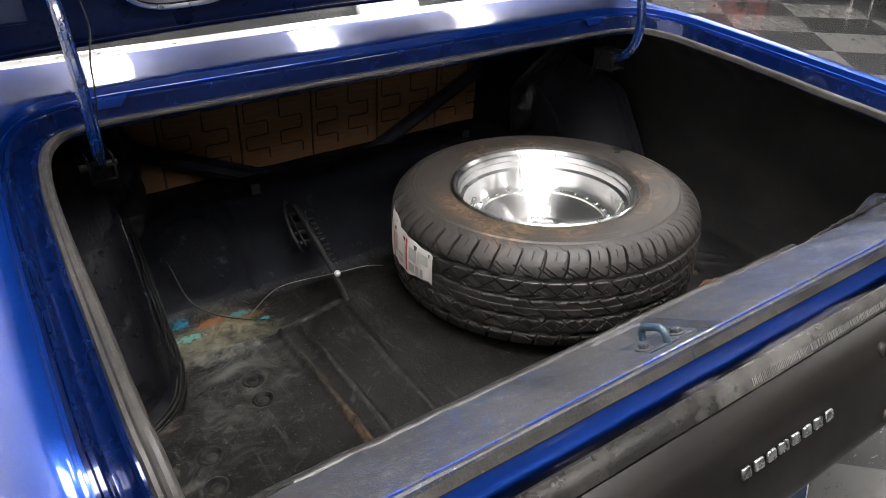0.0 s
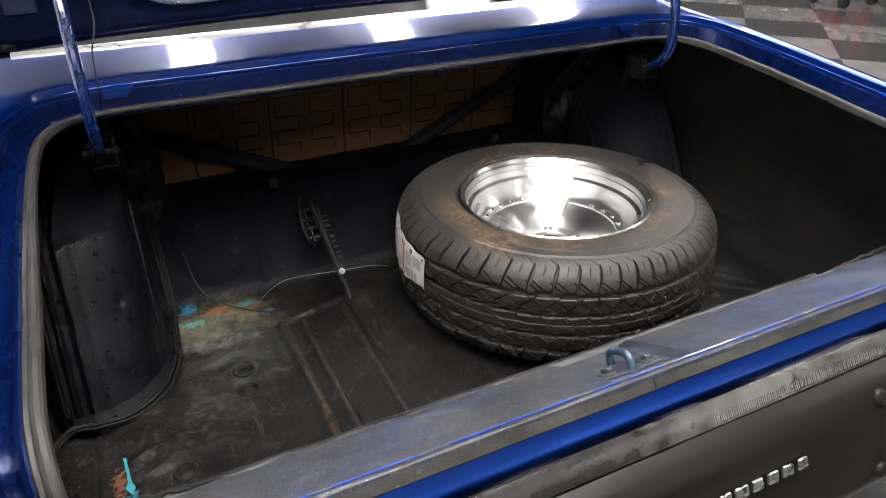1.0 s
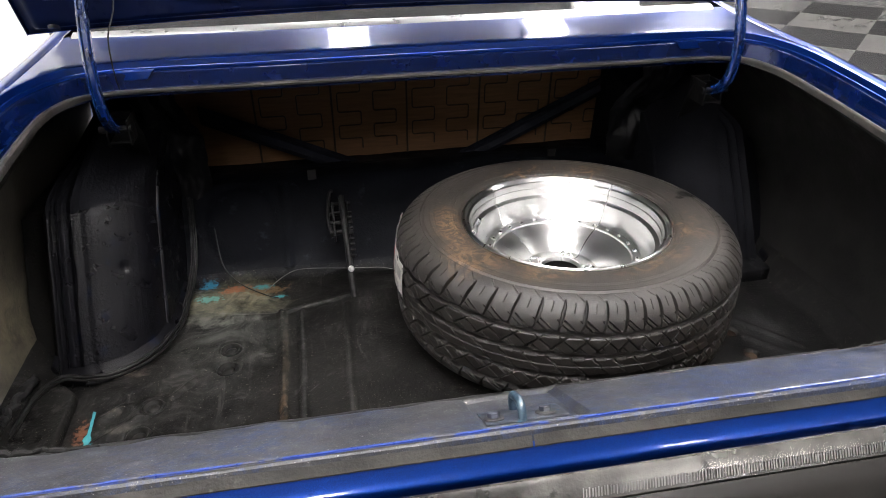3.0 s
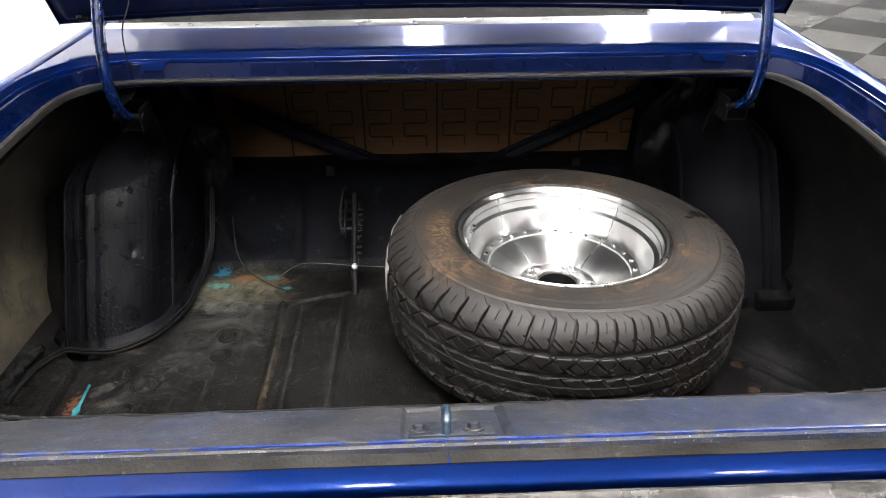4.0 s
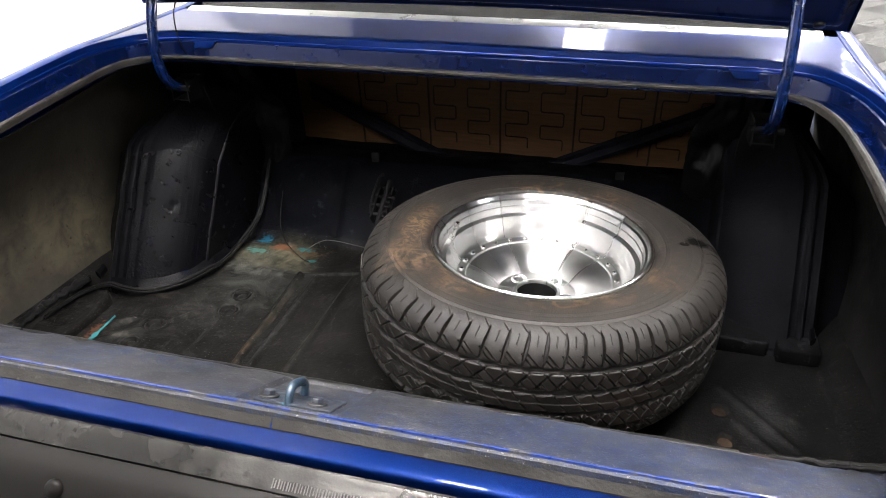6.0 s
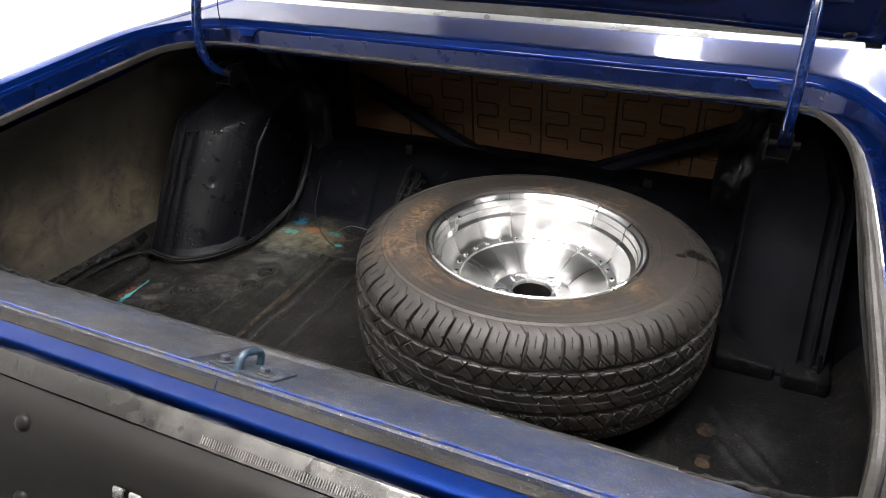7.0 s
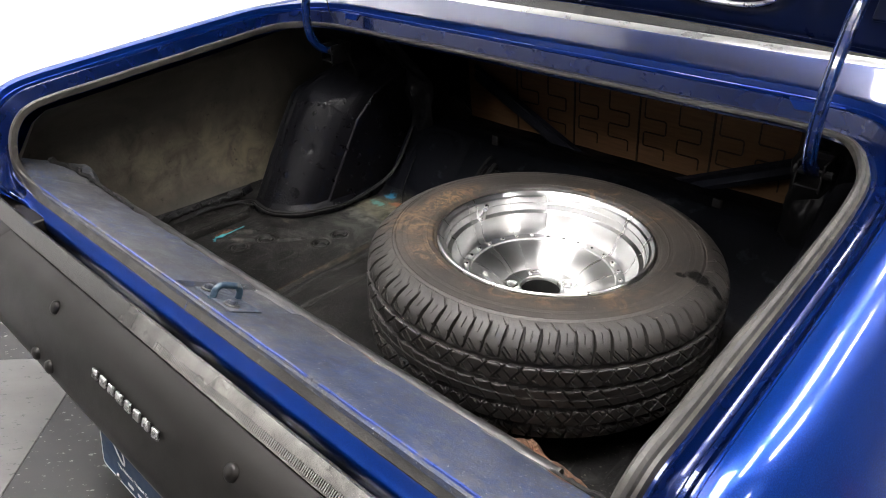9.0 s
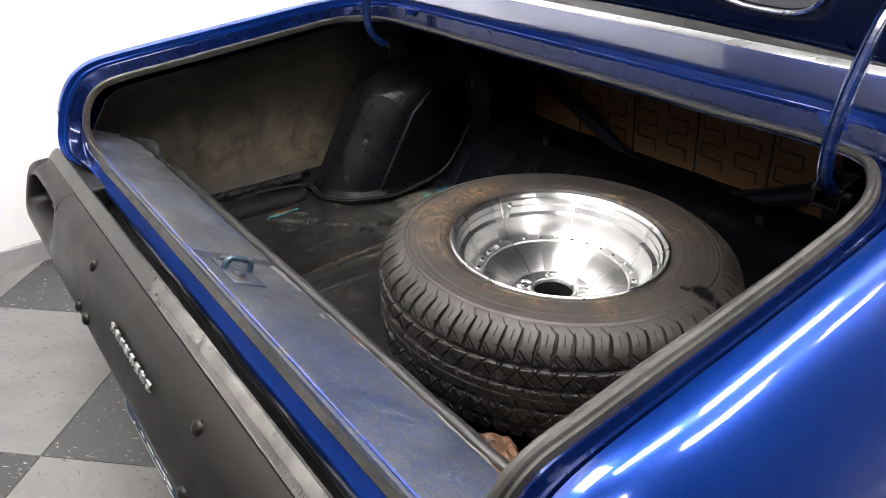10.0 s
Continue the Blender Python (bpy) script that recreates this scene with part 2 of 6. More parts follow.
    p.inputs["Roughness"].default_value = 0.52
    bump(nt, p, ((420, 0.3), (130, 0.25), (40, 0.15)))
    return m


TYRE = tyre_paint()
CABLE = worn("black cable", (0.006, 0.006, 0.006), (0.013, 0.013, 0.013), 50, (0.4, 0.6), relief=(), spec=0.25)
PLASTIC_WHITE = worn("white plastic", (0.5, 0.5, 0.5), (0.6, 0.6, 0.6), 50, (0.4, 0.6), relief=())
WALL = worn("white wall paint", (0.80, 0.80, 0.79), (0.84, 0.84, 0.83), 3, (0.6, 0.8), relief=((120, 0.08),))
BASE_GREY = worn("grey vinyl baseboard", (0.24, 0.23, 0.23), (0.30, 0.29, 0.29), 6, (0.4, 0.6), relief=((60, 0.1),))
WALL_GREY = worn("grey wall paint", (0.07, 0.07, 0.072), (0.095, 0.095, 0.098), 3, (0.6, 0.8), relief=((120, 0.08),))
CEIL = worn("grey ceiling paint", (0.60, 0.60, 0.605), (0.65, 0.65, 0.655), 2, (0.8, 0.9), relief=((60, 0.1),))


def floor_paint():
    """Black undercoat, worn grey and dusty, with chips of old teal paint, rust and pale dust; front shade painted in.
    """
    m, nt, p = material("worn black trunk floor paint")
    col = mix(nt, noise_fac(nt, 6, lo=0.40, hi=0.62, distort=0.8), (0.0042, 0.0040, 0.0040), (0.0105, 0.0100, 0.0096))
    swirl = math_node(nt, "MULTIPLY", noise_fac(nt, 9, detail=10, rough=0.66, lo=0.55, hi=0.66, distort=2.4), noise_fac(nt, 2.6, lo=0.40, hi=0.58))
    col = mix(nt, math_node(nt, "MULTIPLY", swirl, 0.62), col, (0.056, 0.055, 0.054))
    col = mix(nt, math_node(nt, "MULTIPLY", noise_fac(nt, 34, detail=9, rough=0.7, lo=0.58, hi=0.70, distort=1.2), 0.55), col, (0.040, 0.036, 0.032))
    streak = nt.nodes.new("ShaderNodeMapping")
    streak.inputs["Rotation"].default_value = (0, 0, 0.75)
    streak.inputs["Scale"].default_value = (30, 4, 5)
    nt.links.new(place(nt), streak.inputs["Vector"])
    scratch = math_node(nt, "MULTIPLY", noise_fac(nt, 2.2, lo=0.57, hi=0.66, vec=streak.outputs[0], distort=0.8), noise_fac(nt, 3.6, lo=0.46, hi=0.58))
    col = mix(nt, math_node(nt, "MULTIPLY", scratch, 0.45), col, (0.052, 0.050, 0.048))
    # This mask only darkens the floor's colour over its right side.
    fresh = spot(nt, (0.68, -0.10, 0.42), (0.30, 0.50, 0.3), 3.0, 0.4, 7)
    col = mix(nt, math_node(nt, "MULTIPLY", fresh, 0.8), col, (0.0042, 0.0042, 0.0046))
    haze = spot(nt, (-0.48, 0.07, 0.41), (0.17, 0.19, 0.2), 3.5, 0.4, 6)
    haze = math_node(nt, "MULTIPLY", haze, noise_fac(nt, 11, detail=9, rough=0.62, lo=0.40, hi=0.64, distort=1.6))
    col = mix(nt, math_node(nt, "MULTIPLY", haze, 0.68), col, (0.085, 0.087, 0.080))
    d2 = spot(nt, (-0.60, -0.10, 0.41), (0.20, 0.14, 0.2), 3.5, 0.5, 7)
    d2 = math_node(nt, "MULTIPLY", d2, noise_fac(nt, 14, detail=9, rough=0.66, lo=0.47, hi=0.62, distort=1.8))
    col = mix(nt, math_node(nt, "MULTIPLY", d2, 0.5), col, (0.062, 0.060, 0.057))
    dust = spot(nt, (-0.46, 0.205, 0.42), (0.13, 0.080, 0.2), 3.2, 0.55, 12)
    dust = math_node(nt, "MULTIPLY", dust, noise_fac(nt, 30, detail=8, lo=0.26, hi=0.56, distort=0.8))
    col = mix(nt, math_node(nt, "MULTIPLY", dust, 0.9), col, (0.175, 0.165, 0.112))
    for c, s, w, sc, rgb, amt in (
        ((-0.475, 0.248, 0.41), (0.036, 0.020, 0.1), 0.9, 85, (0.20, 0.075, 0.035), 0.85),
        ((-0.405, 0.235, 0.41), (0.050, 0.024, 0.1), 1.0, 85, (0.10, 0.062, 0.032), 0.7),
        ((-0.534, 0.218, 0.41), (0.032, 0.016, 0.1), 1.0, 110, (0.09, 0.25, 0.23), 0.8),
        ((-0.536, 0.277, 0.42), (0.022, 0.018, 0.1), 0.8, 110, (0.02, 0.15, 0.24), 0.85),
        ((-0.408, 0.250, 0.42), (0.026, 0.013, 0.1), 0.8, 95, (0.03, 0.17, 0.20), 0.8),
        ((-0.368, 0.200, 0.41), (0.016, 0.007, 0.1), 0.8, 95, (0.03, 0.17, 0.20), 0.8),
        ((-0.713, -0.190, 0.41), (0.014, 0.034, 0.1), 1.0, 95, (0.17, 0.075, 0.042), 0.75),
        ((-0.696, -0.228, 0.41), (0.012, 0.010, 0.1), 0.8, 95, (0.03, 0.21, 0.25), 0.9),
        # These black spots paint the darkness inside rusted-through holes.
        ((-0.805, -0.205, 0.42), (0.016, 0.009, 0.1), 0.9, 90, (0.0005, 0.0005, 0.0005), 1.0),
        ((-0.774, -0.205, 0.42), (0.008, 0.012, 0.1), 0.9, 90, (0.0005, 0.0005, 0.0005), 1.0),
        ((-0.806, -0.155, 0.42), (0.010, 0.005, 0.1), 0.9, 90, (0.0005, 0.0005, 0.0005), 1.0),
        ((0.596, -0.128, 0.40), (0.014, 0.014, 0.1), 0.4, 90, (0.11, 0.055, 0.035), 0.8),
        ((0.60, -0.205, 0.40), (0.014, 0.014, 0.1), 0.4, 90, (0.11, 0.055, 0.035), 0.8),
    ):
        col = mix(nt, math_node(nt, "MULTIPLY", spot(nt, c, s, 2.0, w, sc), amt), col, rgb)
    for c, sz, rgb, amt in (
        ((-0.350, -0.17, 0.42), (0.008, 0.30, 0.1), (0.09, 0.075, 0.055), 0.35), ((-0.313, -0.15, 0.42), (0.006, 0.28, 0.1), (0.08, 0.08, 0.078), 0.28),
        ((-0.224, -0.15, 0.43), (0.006, 0.28, 0.1), (0.07, 0.07, 0.066), 0.25), ((-0.29, 0.132, 0.42), (0.09, 0.010, 0.1), (0.09, 0.09, 0.085), 0.4),
        ((-0.352, -0.22, 0.42), (0.010, 0.09, 0.1), (0.09, 0.055, 0.03), 0.45), ((0.66, -0.13, 0.42), (0.08, 0.08, 0.1), (0.03, 0.03, 0.03), 0.4),
        ((-0.672, -0.145, 0.42), (0.022, 0.010, 0.1), (0.10, 0.090, 0.078), 0.6), ((-0.650, -0.190, 0.42), (0.026, 0.014, 0.1), (0.09, 0.083, 0.072), 0.6), ((-0.548, -0.094, 0.42), (0.018, 0.012, 0.1), (0.085, 0.082, 0.075), 0.6),
        ((-0.50, 0.13, 0.42), (0.10, 0.03, 0.1), (0.13, 0.13, 0.115), 0.6), ((-0.695, -0.030, 0.43), (0.075, 0.016, 0.1), (0.12, 0.10, 0.085), 0.6),
    ):
        m1 = math_node(nt, "MULTIPLY", spot(nt, c, sz, 1.6, 0.5, 40), noise_fac(nt, 45, lo=0.35, hi=0.6))
        col = mix(nt, math_node(nt, "MULTIPLY", m1, amt), col, rgb)
    sep = nt.nodes.new("ShaderNodeSeparateXYZ")
    nt.links.new(place(nt), sep.inputs[0])
    # The front ramp's shade is painted in as blue-black towards larger y.
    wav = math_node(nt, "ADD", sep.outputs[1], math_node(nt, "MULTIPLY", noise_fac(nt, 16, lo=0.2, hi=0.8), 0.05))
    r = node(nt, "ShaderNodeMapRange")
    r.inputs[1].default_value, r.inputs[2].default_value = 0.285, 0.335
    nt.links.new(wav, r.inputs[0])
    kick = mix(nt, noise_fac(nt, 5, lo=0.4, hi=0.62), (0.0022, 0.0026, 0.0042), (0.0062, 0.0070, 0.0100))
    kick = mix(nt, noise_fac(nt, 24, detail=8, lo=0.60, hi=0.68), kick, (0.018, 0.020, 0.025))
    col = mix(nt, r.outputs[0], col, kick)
    specks = noise_fac(nt, 300, detail=2, lo=0.675, hi=0.715)
    col = mix(nt, specks, col, (0.13, 0.12, 0.10))
    nt.links.new(col, p.inputs["Base Color"])
    r = node(nt, "ShaderNodeMapRange")
    r.inputs[3].default_value, r.inputs[4].default_value = 0.40, 0.68
    nt.links.new(noise_fac(nt, 11), r.inputs[0])
    nt.links.new(r.outputs[0], p.inputs["Roughness"])
    p.inputs["Specular IOR Level"].default_value = 0.09
    bump(nt, p, ((190, 0.6), (48, 0.55), (15, 0.35)))
    return m


FLOOR_PAINT = floor_paint()


def board_paint():
    m, nt, p = material("brown pressed fibreboard")
    mp = nt.nodes.new("ShaderNodeMapping")
    mp.inputs["Scale"].default_value = (4, 4, 45)
    nt.links.new(place(nt), mp.inputs["Vector"])
    f = noise_fac(nt, 3, vec=mp.outputs[0], lo=0.3, hi=0.7)
    nt.links.new(mix(nt, f, (0.100, 0.050, 0.020), (0.155, 0.080, 0.034)), p.inputs["Base Color"])
    p.inputs["Roughness"].default_value = 0.75
    bump(nt, p, ((120, 0.25),))
    return m


BRACKET = worn("black bracket paint", (0.0020, 0.0020, 0.0022), (0.0045, 0.0044, 0.0046), 20, (0.5, 0.7), relief=((200, 0.3),), spec=0.08)
BOARD = board_paint()


def alloy():
    """Polished, lathe-turned aluminium: fine rings round the axle."""
    m, nt, p = material("polished turned aluminium")
    n = node(nt, "ShaderNodeTexNoise", Scale=9.0, Detail=5.0, Roughness=0.6)
    nt.links.new(place(nt), n.inputs["Vector"])
    nt.links.new(mix(nt, n.outputs["Fac"], (0.82, 0.82, 0.82), (0.93, 0.93, 0.92)), p.inputs["Base Color"])
    p.inputs["Metallic"].default_value = 1.0
    sep = nt.nodes.new("ShaderNodeSeparateXYZ")
    nt.links.new(place(nt), sep.inputs[0])
    turn = math_node(nt, "ARCTAN2", sep.outputs[1], sep.outputs[0])
    com = nt.nodes.new("ShaderNodeCombineXYZ")
    nt.links.new(turn, com.inputs[0])
    r = node(nt, "ShaderNodeMapRange")
    r.inputs[3].default_value, r.inputs[4].default_value = 0.265, 0.305
    nt.links.new(noise_fac(nt, 9.0, detail=3, lo=0.32, hi=0.68, vec=com.outputs[0]), r.inputs[0])
    nt.links.new(r.outputs[0], p.inputs["Roughness"])
    p.inputs["Anisotropic"].default_value = 0.92
    p.inputs["Anisotropic Rotation"].default_value = 0.25
    tan = nt.nodes.new("ShaderNodeTangent")
    tan.direction_type, tan.axis = "RADIAL", "Z"
    nt.links.new(tan.outputs[0], p.inputs["Tangent"])
    return m


ALLOY = alloy()


def glass_dark():
    m, nt, p = material("dark rear window glass")
    p.inputs["Base Color"].default_value = (0.05, 0.05, 0.05, 1)
    p.inputs["Roughness"].default_value = 0.03
    p.inputs["Transmission Weight"].default_value = 0.55
    p.inputs["IOR"].default_value = 1.5
    return m


GLASS = glass_dark()


def lamp(name, strength, colour=(1.0, 0.962, 0.940)):
    m, nt, p = material(name)
    p.inputs["Base Color"].default_value = (0.8, 0.8, 0.8, 1)
    p.inputs["Emission Color"].default_value = (*colour, 1)
    p.inputs["Emission Strength"].default_value = strength
    return m


LAMP = lamp("lit lamp diffuser", 44.2)


def tile_paint(name, base, fleck):
    m, nt, p = material(name)
    info = nt.nodes.new("ShaderNodeObjectInfo")
    mp = nt.nodes.new("ShaderNodeMapping")
    mp.inputs["Scale"].default_value = (1.0, 2.4, 1.0)
    nt.links.new(place(nt), mp.inputs["Vector"])
    jump = nt.nodes.new("ShaderNodeVectorMath")
    jump.operation = "MULTIPLY_ADD"
    nt.links.new(info.outputs["Random"], jump.inputs[0])
    jump.inputs[1].default_value = (37, 19, 5)
    nt.links.new(mp.outputs[0], jump.inputs[2])
    f = noise_fac(nt, 5, vec=jump.outputs[0], lo=0.3, hi=0.7)
    col = mix(nt, f, base, tuple(c * 1.25 for c in base))
    col = mix(nt, noise_fac(nt, 42, detail=3, vec=jump.outputs[0], lo=0.64, hi=0.66), col, fleck)
    hsv = nt.nodes.new("ShaderNodeHueSaturation")
    v = node(nt, "ShaderNodeMapRange")
    v.inputs[3].default_value, v.inputs[4].default_value = 0.92, 1.08
    nt.links.new(info.outputs["Random"], v.inputs[0])
    nt.links.new(v.outputs[0], hsv.inputs["Value"])
    nt.links.new(col, hsv.inputs["Color"])
    nt.links.new(hsv.outputs[0], p.inputs["Base Color"])
    p.inputs["Roughness"].default_value = 0.24
    bump(nt, p, ((14, 0.06), (90, 0.05)))
    return m


TILE_DARK = tile_paint("charcoal vinyl tile", (0.038, 0.038, 0.039), (0.24, 0.24, 0.23))
TILE_PALE = tile_paint("pale grey vinyl tile", (0.132, 0.130, 0.127), (0.09, 0.09, 0.09))
GROUT = worn("dark tile joint", (0.05, 0.05, 0.05), (0.09, 0.09, 0.09), 8, (0.7, 0.9), relief=())
SKIN_LIT = worn("grey lit lid skin", (0.20, 0.20, 0.205), (0.27, 0.27, 0.275), 8, (0.30, 0.42), relief=((30, 0.15),))
PLATE_BLUE = worn("dark blue printed plate", (0.008, 0.03, 0.075), (0.010, 0.036, 0.09), 20, (0.4, 0.5), relief=(), spec=0.2)
PLATE_WHITE = worn("white print", (0.75, 0.75, 0.75), (0.8, 0.8, 0.8), 20, (0.3, 0.4), relief=())
PAPER = worn("white paper label", (0.55, 0.53, 0.50), (0.65, 0.63, 0.60), 40, (0.6, 0.8), relief=((120, 0.2),))
RED = worn("red print", (0.40, 0.02, 0.02), (0.5, 0.03, 0.03), 20, (0.5, 0.6), relief=())
PRINT_GREY = worn("grey print", (0.30, 0.29, 0.28), (0.40, 0.39, 0.37), 30, (0.6, 0.7), relief=())
RUST = worn("flaking rust", (0.050, 0.024, 0.014), (0.13, 0.062, 0.030), 38, (0.6, 0.9), relief=((90, 1.0), (260, 0.6)), fine=(34, (0.014, 0.010, 0.008), 0.52))
TEAL = worn("exposed teal paint", (0.02, 0.19, 0.24), (0.05, 0.27, 0.30), 60, (0.5, 0.7), relief=((120, 0.3),))
RED_PAINT = worn("red enamel", (0.30, 0.02, 0.02), (0.38, 0.03, 0.03), 10, (0.3, 0.4), relief=())

# ---------------------------------------------------------------- mesh helpers


def part(name, bm, mat, parent=None, label="", smooth=True, sharp=35.0):
    """Links a bmesh as one mesh object, under a thing or a part where one is given."""
    me = bpy.data.meshes.new(name)
    bmesh.ops.recalc_face_normals(bm, faces=bm.faces)
    if smooth:
        lim = radians(sharp)
        for f in bm.faces:
            f.smooth = True
        for e in bm.edges:
            e.smooth = e.is_manifold and e.calc_face_angle(0.0) < lim
    bm.to_mesh(me)
    bm.free()
    for one in (mat if isinstance(mat, (list, tuple)) else [mat]):
        me.materials.append(one)
    ob = new(name, me)
    if parent:
        ob.parent = parent
    if label:
        ob["label"] = label
    return ob


def empty(name, at=(0, 0, 0)):
    ob = new(name)
    ob.empty_display_size = 0.1
    ob.location = at
    return ob


def sheet(rows, closed=False, bm=None):
    """A skin over rows of points. closed: each row is a ring."""
    bm = bm or bmesh.new()
    vs = [[bm.verts.new(p) for p in row] for row in rows]
    n = len(vs[0])
    for a, b in zip(vs, vs[1:]):
        for i in range(n if closed else n - 1):
            j = (i + 1) % n
            quad = [a[i], a[j], b[j], b[i]]
            if len({v.co.to_tuple(6) for v in quad}) > 2:
                bm.faces.new(quad)
    return bm


def thick(bm, t):
    """Gives an open skin a thickness."""
    bmesh.ops.recalc_face_normals(bm, faces=bm.faces)
    bmesh.ops.solidify(bm, geom=bm.faces[:], thickness=t)
    return bm


def extrude_x(profile, x0, x1, n=2, bend=None, bm=None, cap=True):
    """A closed (y, z) outline drawn along x."""
    rows = []
    for k in range(n):
        x = x0 + (x1 - x0) * k / (n - 1)
        rows.append([Vector((x, y, z)) + (bend(x) if bend else Vector()) for y, z in profile])
    bm = bm or bmesh.new()
    start = len(bm.verts)
    sheet(rows, True, bm)
    bm.verts.ensure_lookup_table()
    if cap:
        m = len(profile)
        bm.faces.new([bm.verts[start + i] for i in range(m)])
        bm.faces.new([bm.verts[start + (n - 1) * m + i] for i in range(m)])
    return bm


def box(size, at, bevel=0.0, turn=(0, 0, 0), bm=None, segments=2):
    fresh = bmesh.new()
    bmesh.ops.create_cube(fresh, size=1, matrix=pose(*at, *turn) @ Matrix.Diagonal((*size, 1)))
    if bevel:
        bmesh.ops.bevel(fresh, geom=fresh.edges[:], offset=bevel, segments=segments, affect="EDGES", profile=0.5)
    return join(bm, fresh)


def join(bm, other):
    if bm is None:
        return other
    me = bpy.data.meshes.new("tmp")
    other.to_mesh(me)
    other.free()
    bm.from_mesh(me)
    bpy.data.meshes.remove(me)
    return bm


def lathe(profile, at=(0, 0, 0), n=48, turn=None, bm=None):
    """(r, z) points turned round z."""
    rows = []
    for r, z in profile:
        rows.append([Vector((r * math.cos(2 * math.pi * i / n), r * math.sin(2 * math.pi * i / n), z)) for i in range(n)])
    fresh = sheet(rows, True)
    m = Matrix.Translation(at) @ (turn.to_4x4() if turn else Matrix())
    bmesh.ops.transform(fresh, matrix=m, verts=fresh.verts[:])
    return join(bm, fresh)


def smooth_path(points, n=8):
    """Catmull-Rom through the points."""
    pts = [Vector(p) for p in points]
    out = []
    for i in range(len(pts) - 1):
        p0, p1, p2, p3 = pts[max(i - 1, 0)], pts[i], pts[i + 1], pts[min(i + 2, len(pts) - 1)]
        for k in range(n):
            t = k / n
            out.append(0.5 * ((2 * p1) + (p2 - p0) * t + (2 * p0 - 5 * p1 + 4 * p2 - p3) * t * t + (3 * p1 - p0 - 3 * p2 + p3) * t ** 3))
    out.append(pts[-1])
    return out


def tube(points, radius, sides=8, bm=None, flat=1.0):
    """A rod along points; flat squeezes it sideways."""
    pts = [Vector(p) for p in points]
    rows = []
    side = None
    for i, p in enumerate(pts):
        d = (pts[min(i + 1, len(pts) - 1)] - pts[max(i - 1, 0)]).normalized()
        if side is None:
            side = d.cross(Vector((0, 0, 1)) if abs(d.z) < 0.9 else Vector((1, 0, 0))).normalized()
        side = (side - d * side.dot(d)).normalized()
        up = side.cross(d)
        r = radius(i / (len(pts) - 1)) if callable(radius) else radius
        rows.append([p + side * r * flat * math.cos(2 * math.pi * k / sides) + up * r * math.sin(2 * math.pi * k / sides) for k in range(sides)])
    fresh = sheet(rows, True)
    fresh.verts.ensure_lookup_table()
    fresh.faces.new([fresh.verts[k] for k in range(sides)])
    fresh.faces.new([fresh.verts[len(fresh.verts) - sides + k] for k in range(sides)])
    return join(bm, fresh)


def ramp(x, a, b):
    t = min(max((x - a) / (b - a), 0.0), 1.0)
    return t * t * (3 - 2 * t)


# ---------------------------------------------------------------- the room
GROUND = 0.0
tagged(part("floor", box((16.0, 24.0, 0.1), (5.0, 4.0, -0.056)), GROUT), "dark grout bed under a chequered vinyl showroom floor", "floor", kind="structure")
floor_ob = bpy.data.objects["floor"]
X0, X1, Y0, Y1, TOP = -1.70, 10.0, -6.0, 13.0, 3.6
# White ends here; unseen grey walls are added to darken reflections and bounce.
WHITE_END = 3.1
for nm, size, at in (
    ("wall_west", (0.2, WHITE_END - Y0 + 0.2, TOP + 0.2), (X0 - 0.1, (Y0 - 0.2 + WHITE_END) / 2, TOP / 2)),
    ("wall_west_far", (0.2, Y1 - WHITE_END + 0.2, TOP + 0.2), (X0 - 0.1, (WHITE_END + Y1 + 0.2) / 2, TOP / 2)),
    ("wall_east", (0.2, Y1 - Y0 + 0.4, TOP + 0.2), (X1 + 0.1, (Y0 + Y1) / 2, TOP / 2)),
    ("wall_south", (X1 - X0, 0.2, TOP + 0.2), ((X0 + X1) / 2, Y0 - 0.1, TOP / 2)),
    ("wall_north", (X1 - X0, 0.2, TOP + 0.2), ((X0 + X1) / 2, Y1 + 0.1, TOP / 2)),
):
    grey = nm in ("wall_east", "wall_south", "wall_west_far")
    tagged(part(nm, box(size, at), WALL_GREY if grey else WALL, smooth=False), "plain grey unseen wall, dark to cut reflections and bounce" if grey else "smooth white painted showroom wall", "wall", kind="structure")
tagged(part("ceiling", box((X1 - X0 + 0.4, Y1 - Y0 + 0.4, 0.2), ((X0 + X1) / 2, (Y0 + Y1) / 2, TOP + 0.1)), CEIL, smooth=False), "plain grey showroom ceiling", "ceiling", kind="structure")
prof = [(0, 0), (0.010, 0), (0.010, 0.078), (0.006, 0.085), (0, 0.085)]
bm = sheet([[Vector((X0 + a, y, b)) for a, b in prof] for y in (Y0, Y1)], True)
tagged(part("baseboard", bm, BASE_GREY, smooth=False), "grey vinyl baseboard along the white wall", "baseboard", kind="structure")


def ceiling_light(x, y, w, d):
    ob = empty("ceiling_light", (x, y, TOP))
    t = 0.03
    fr = None
    for sx in (-1, 1):
        fr = box((t, d + 2 * t, 0.06), (sx * (w / 2 + t / 2), 0, -0.03), 0.004, bm=fr)
    for sy in (-1, 1):
        fr = box((w, t, 0.06), (0, sy * (d / 2 + t / 2), -0.03), 0.004, bm=fr)
    part("frame", fr, PLASTIC_WHITE, ob)
    # The lens is made deep so its sides brighten the ceiling.
    part("diffuser", box((w - 0.004, d - 0.004, 0.115), (0, 0, -0.075), 0.02), LAMP, ob, "glowing white diffuser")
    return tagged(ob, "unseen lit rectangular ceiling light with a deep white lens", "ceiling light", group="ceiling lights")


for x in (0.02, 1.60, 3.20):
    ceiling_light(x, 3.55, 0.27, 0.72)
for x in (-0.1, 2.15, 4.4):
    for y in (6.9, 10.1):
        ceiling_light(x, y, 0.6, 1.2)
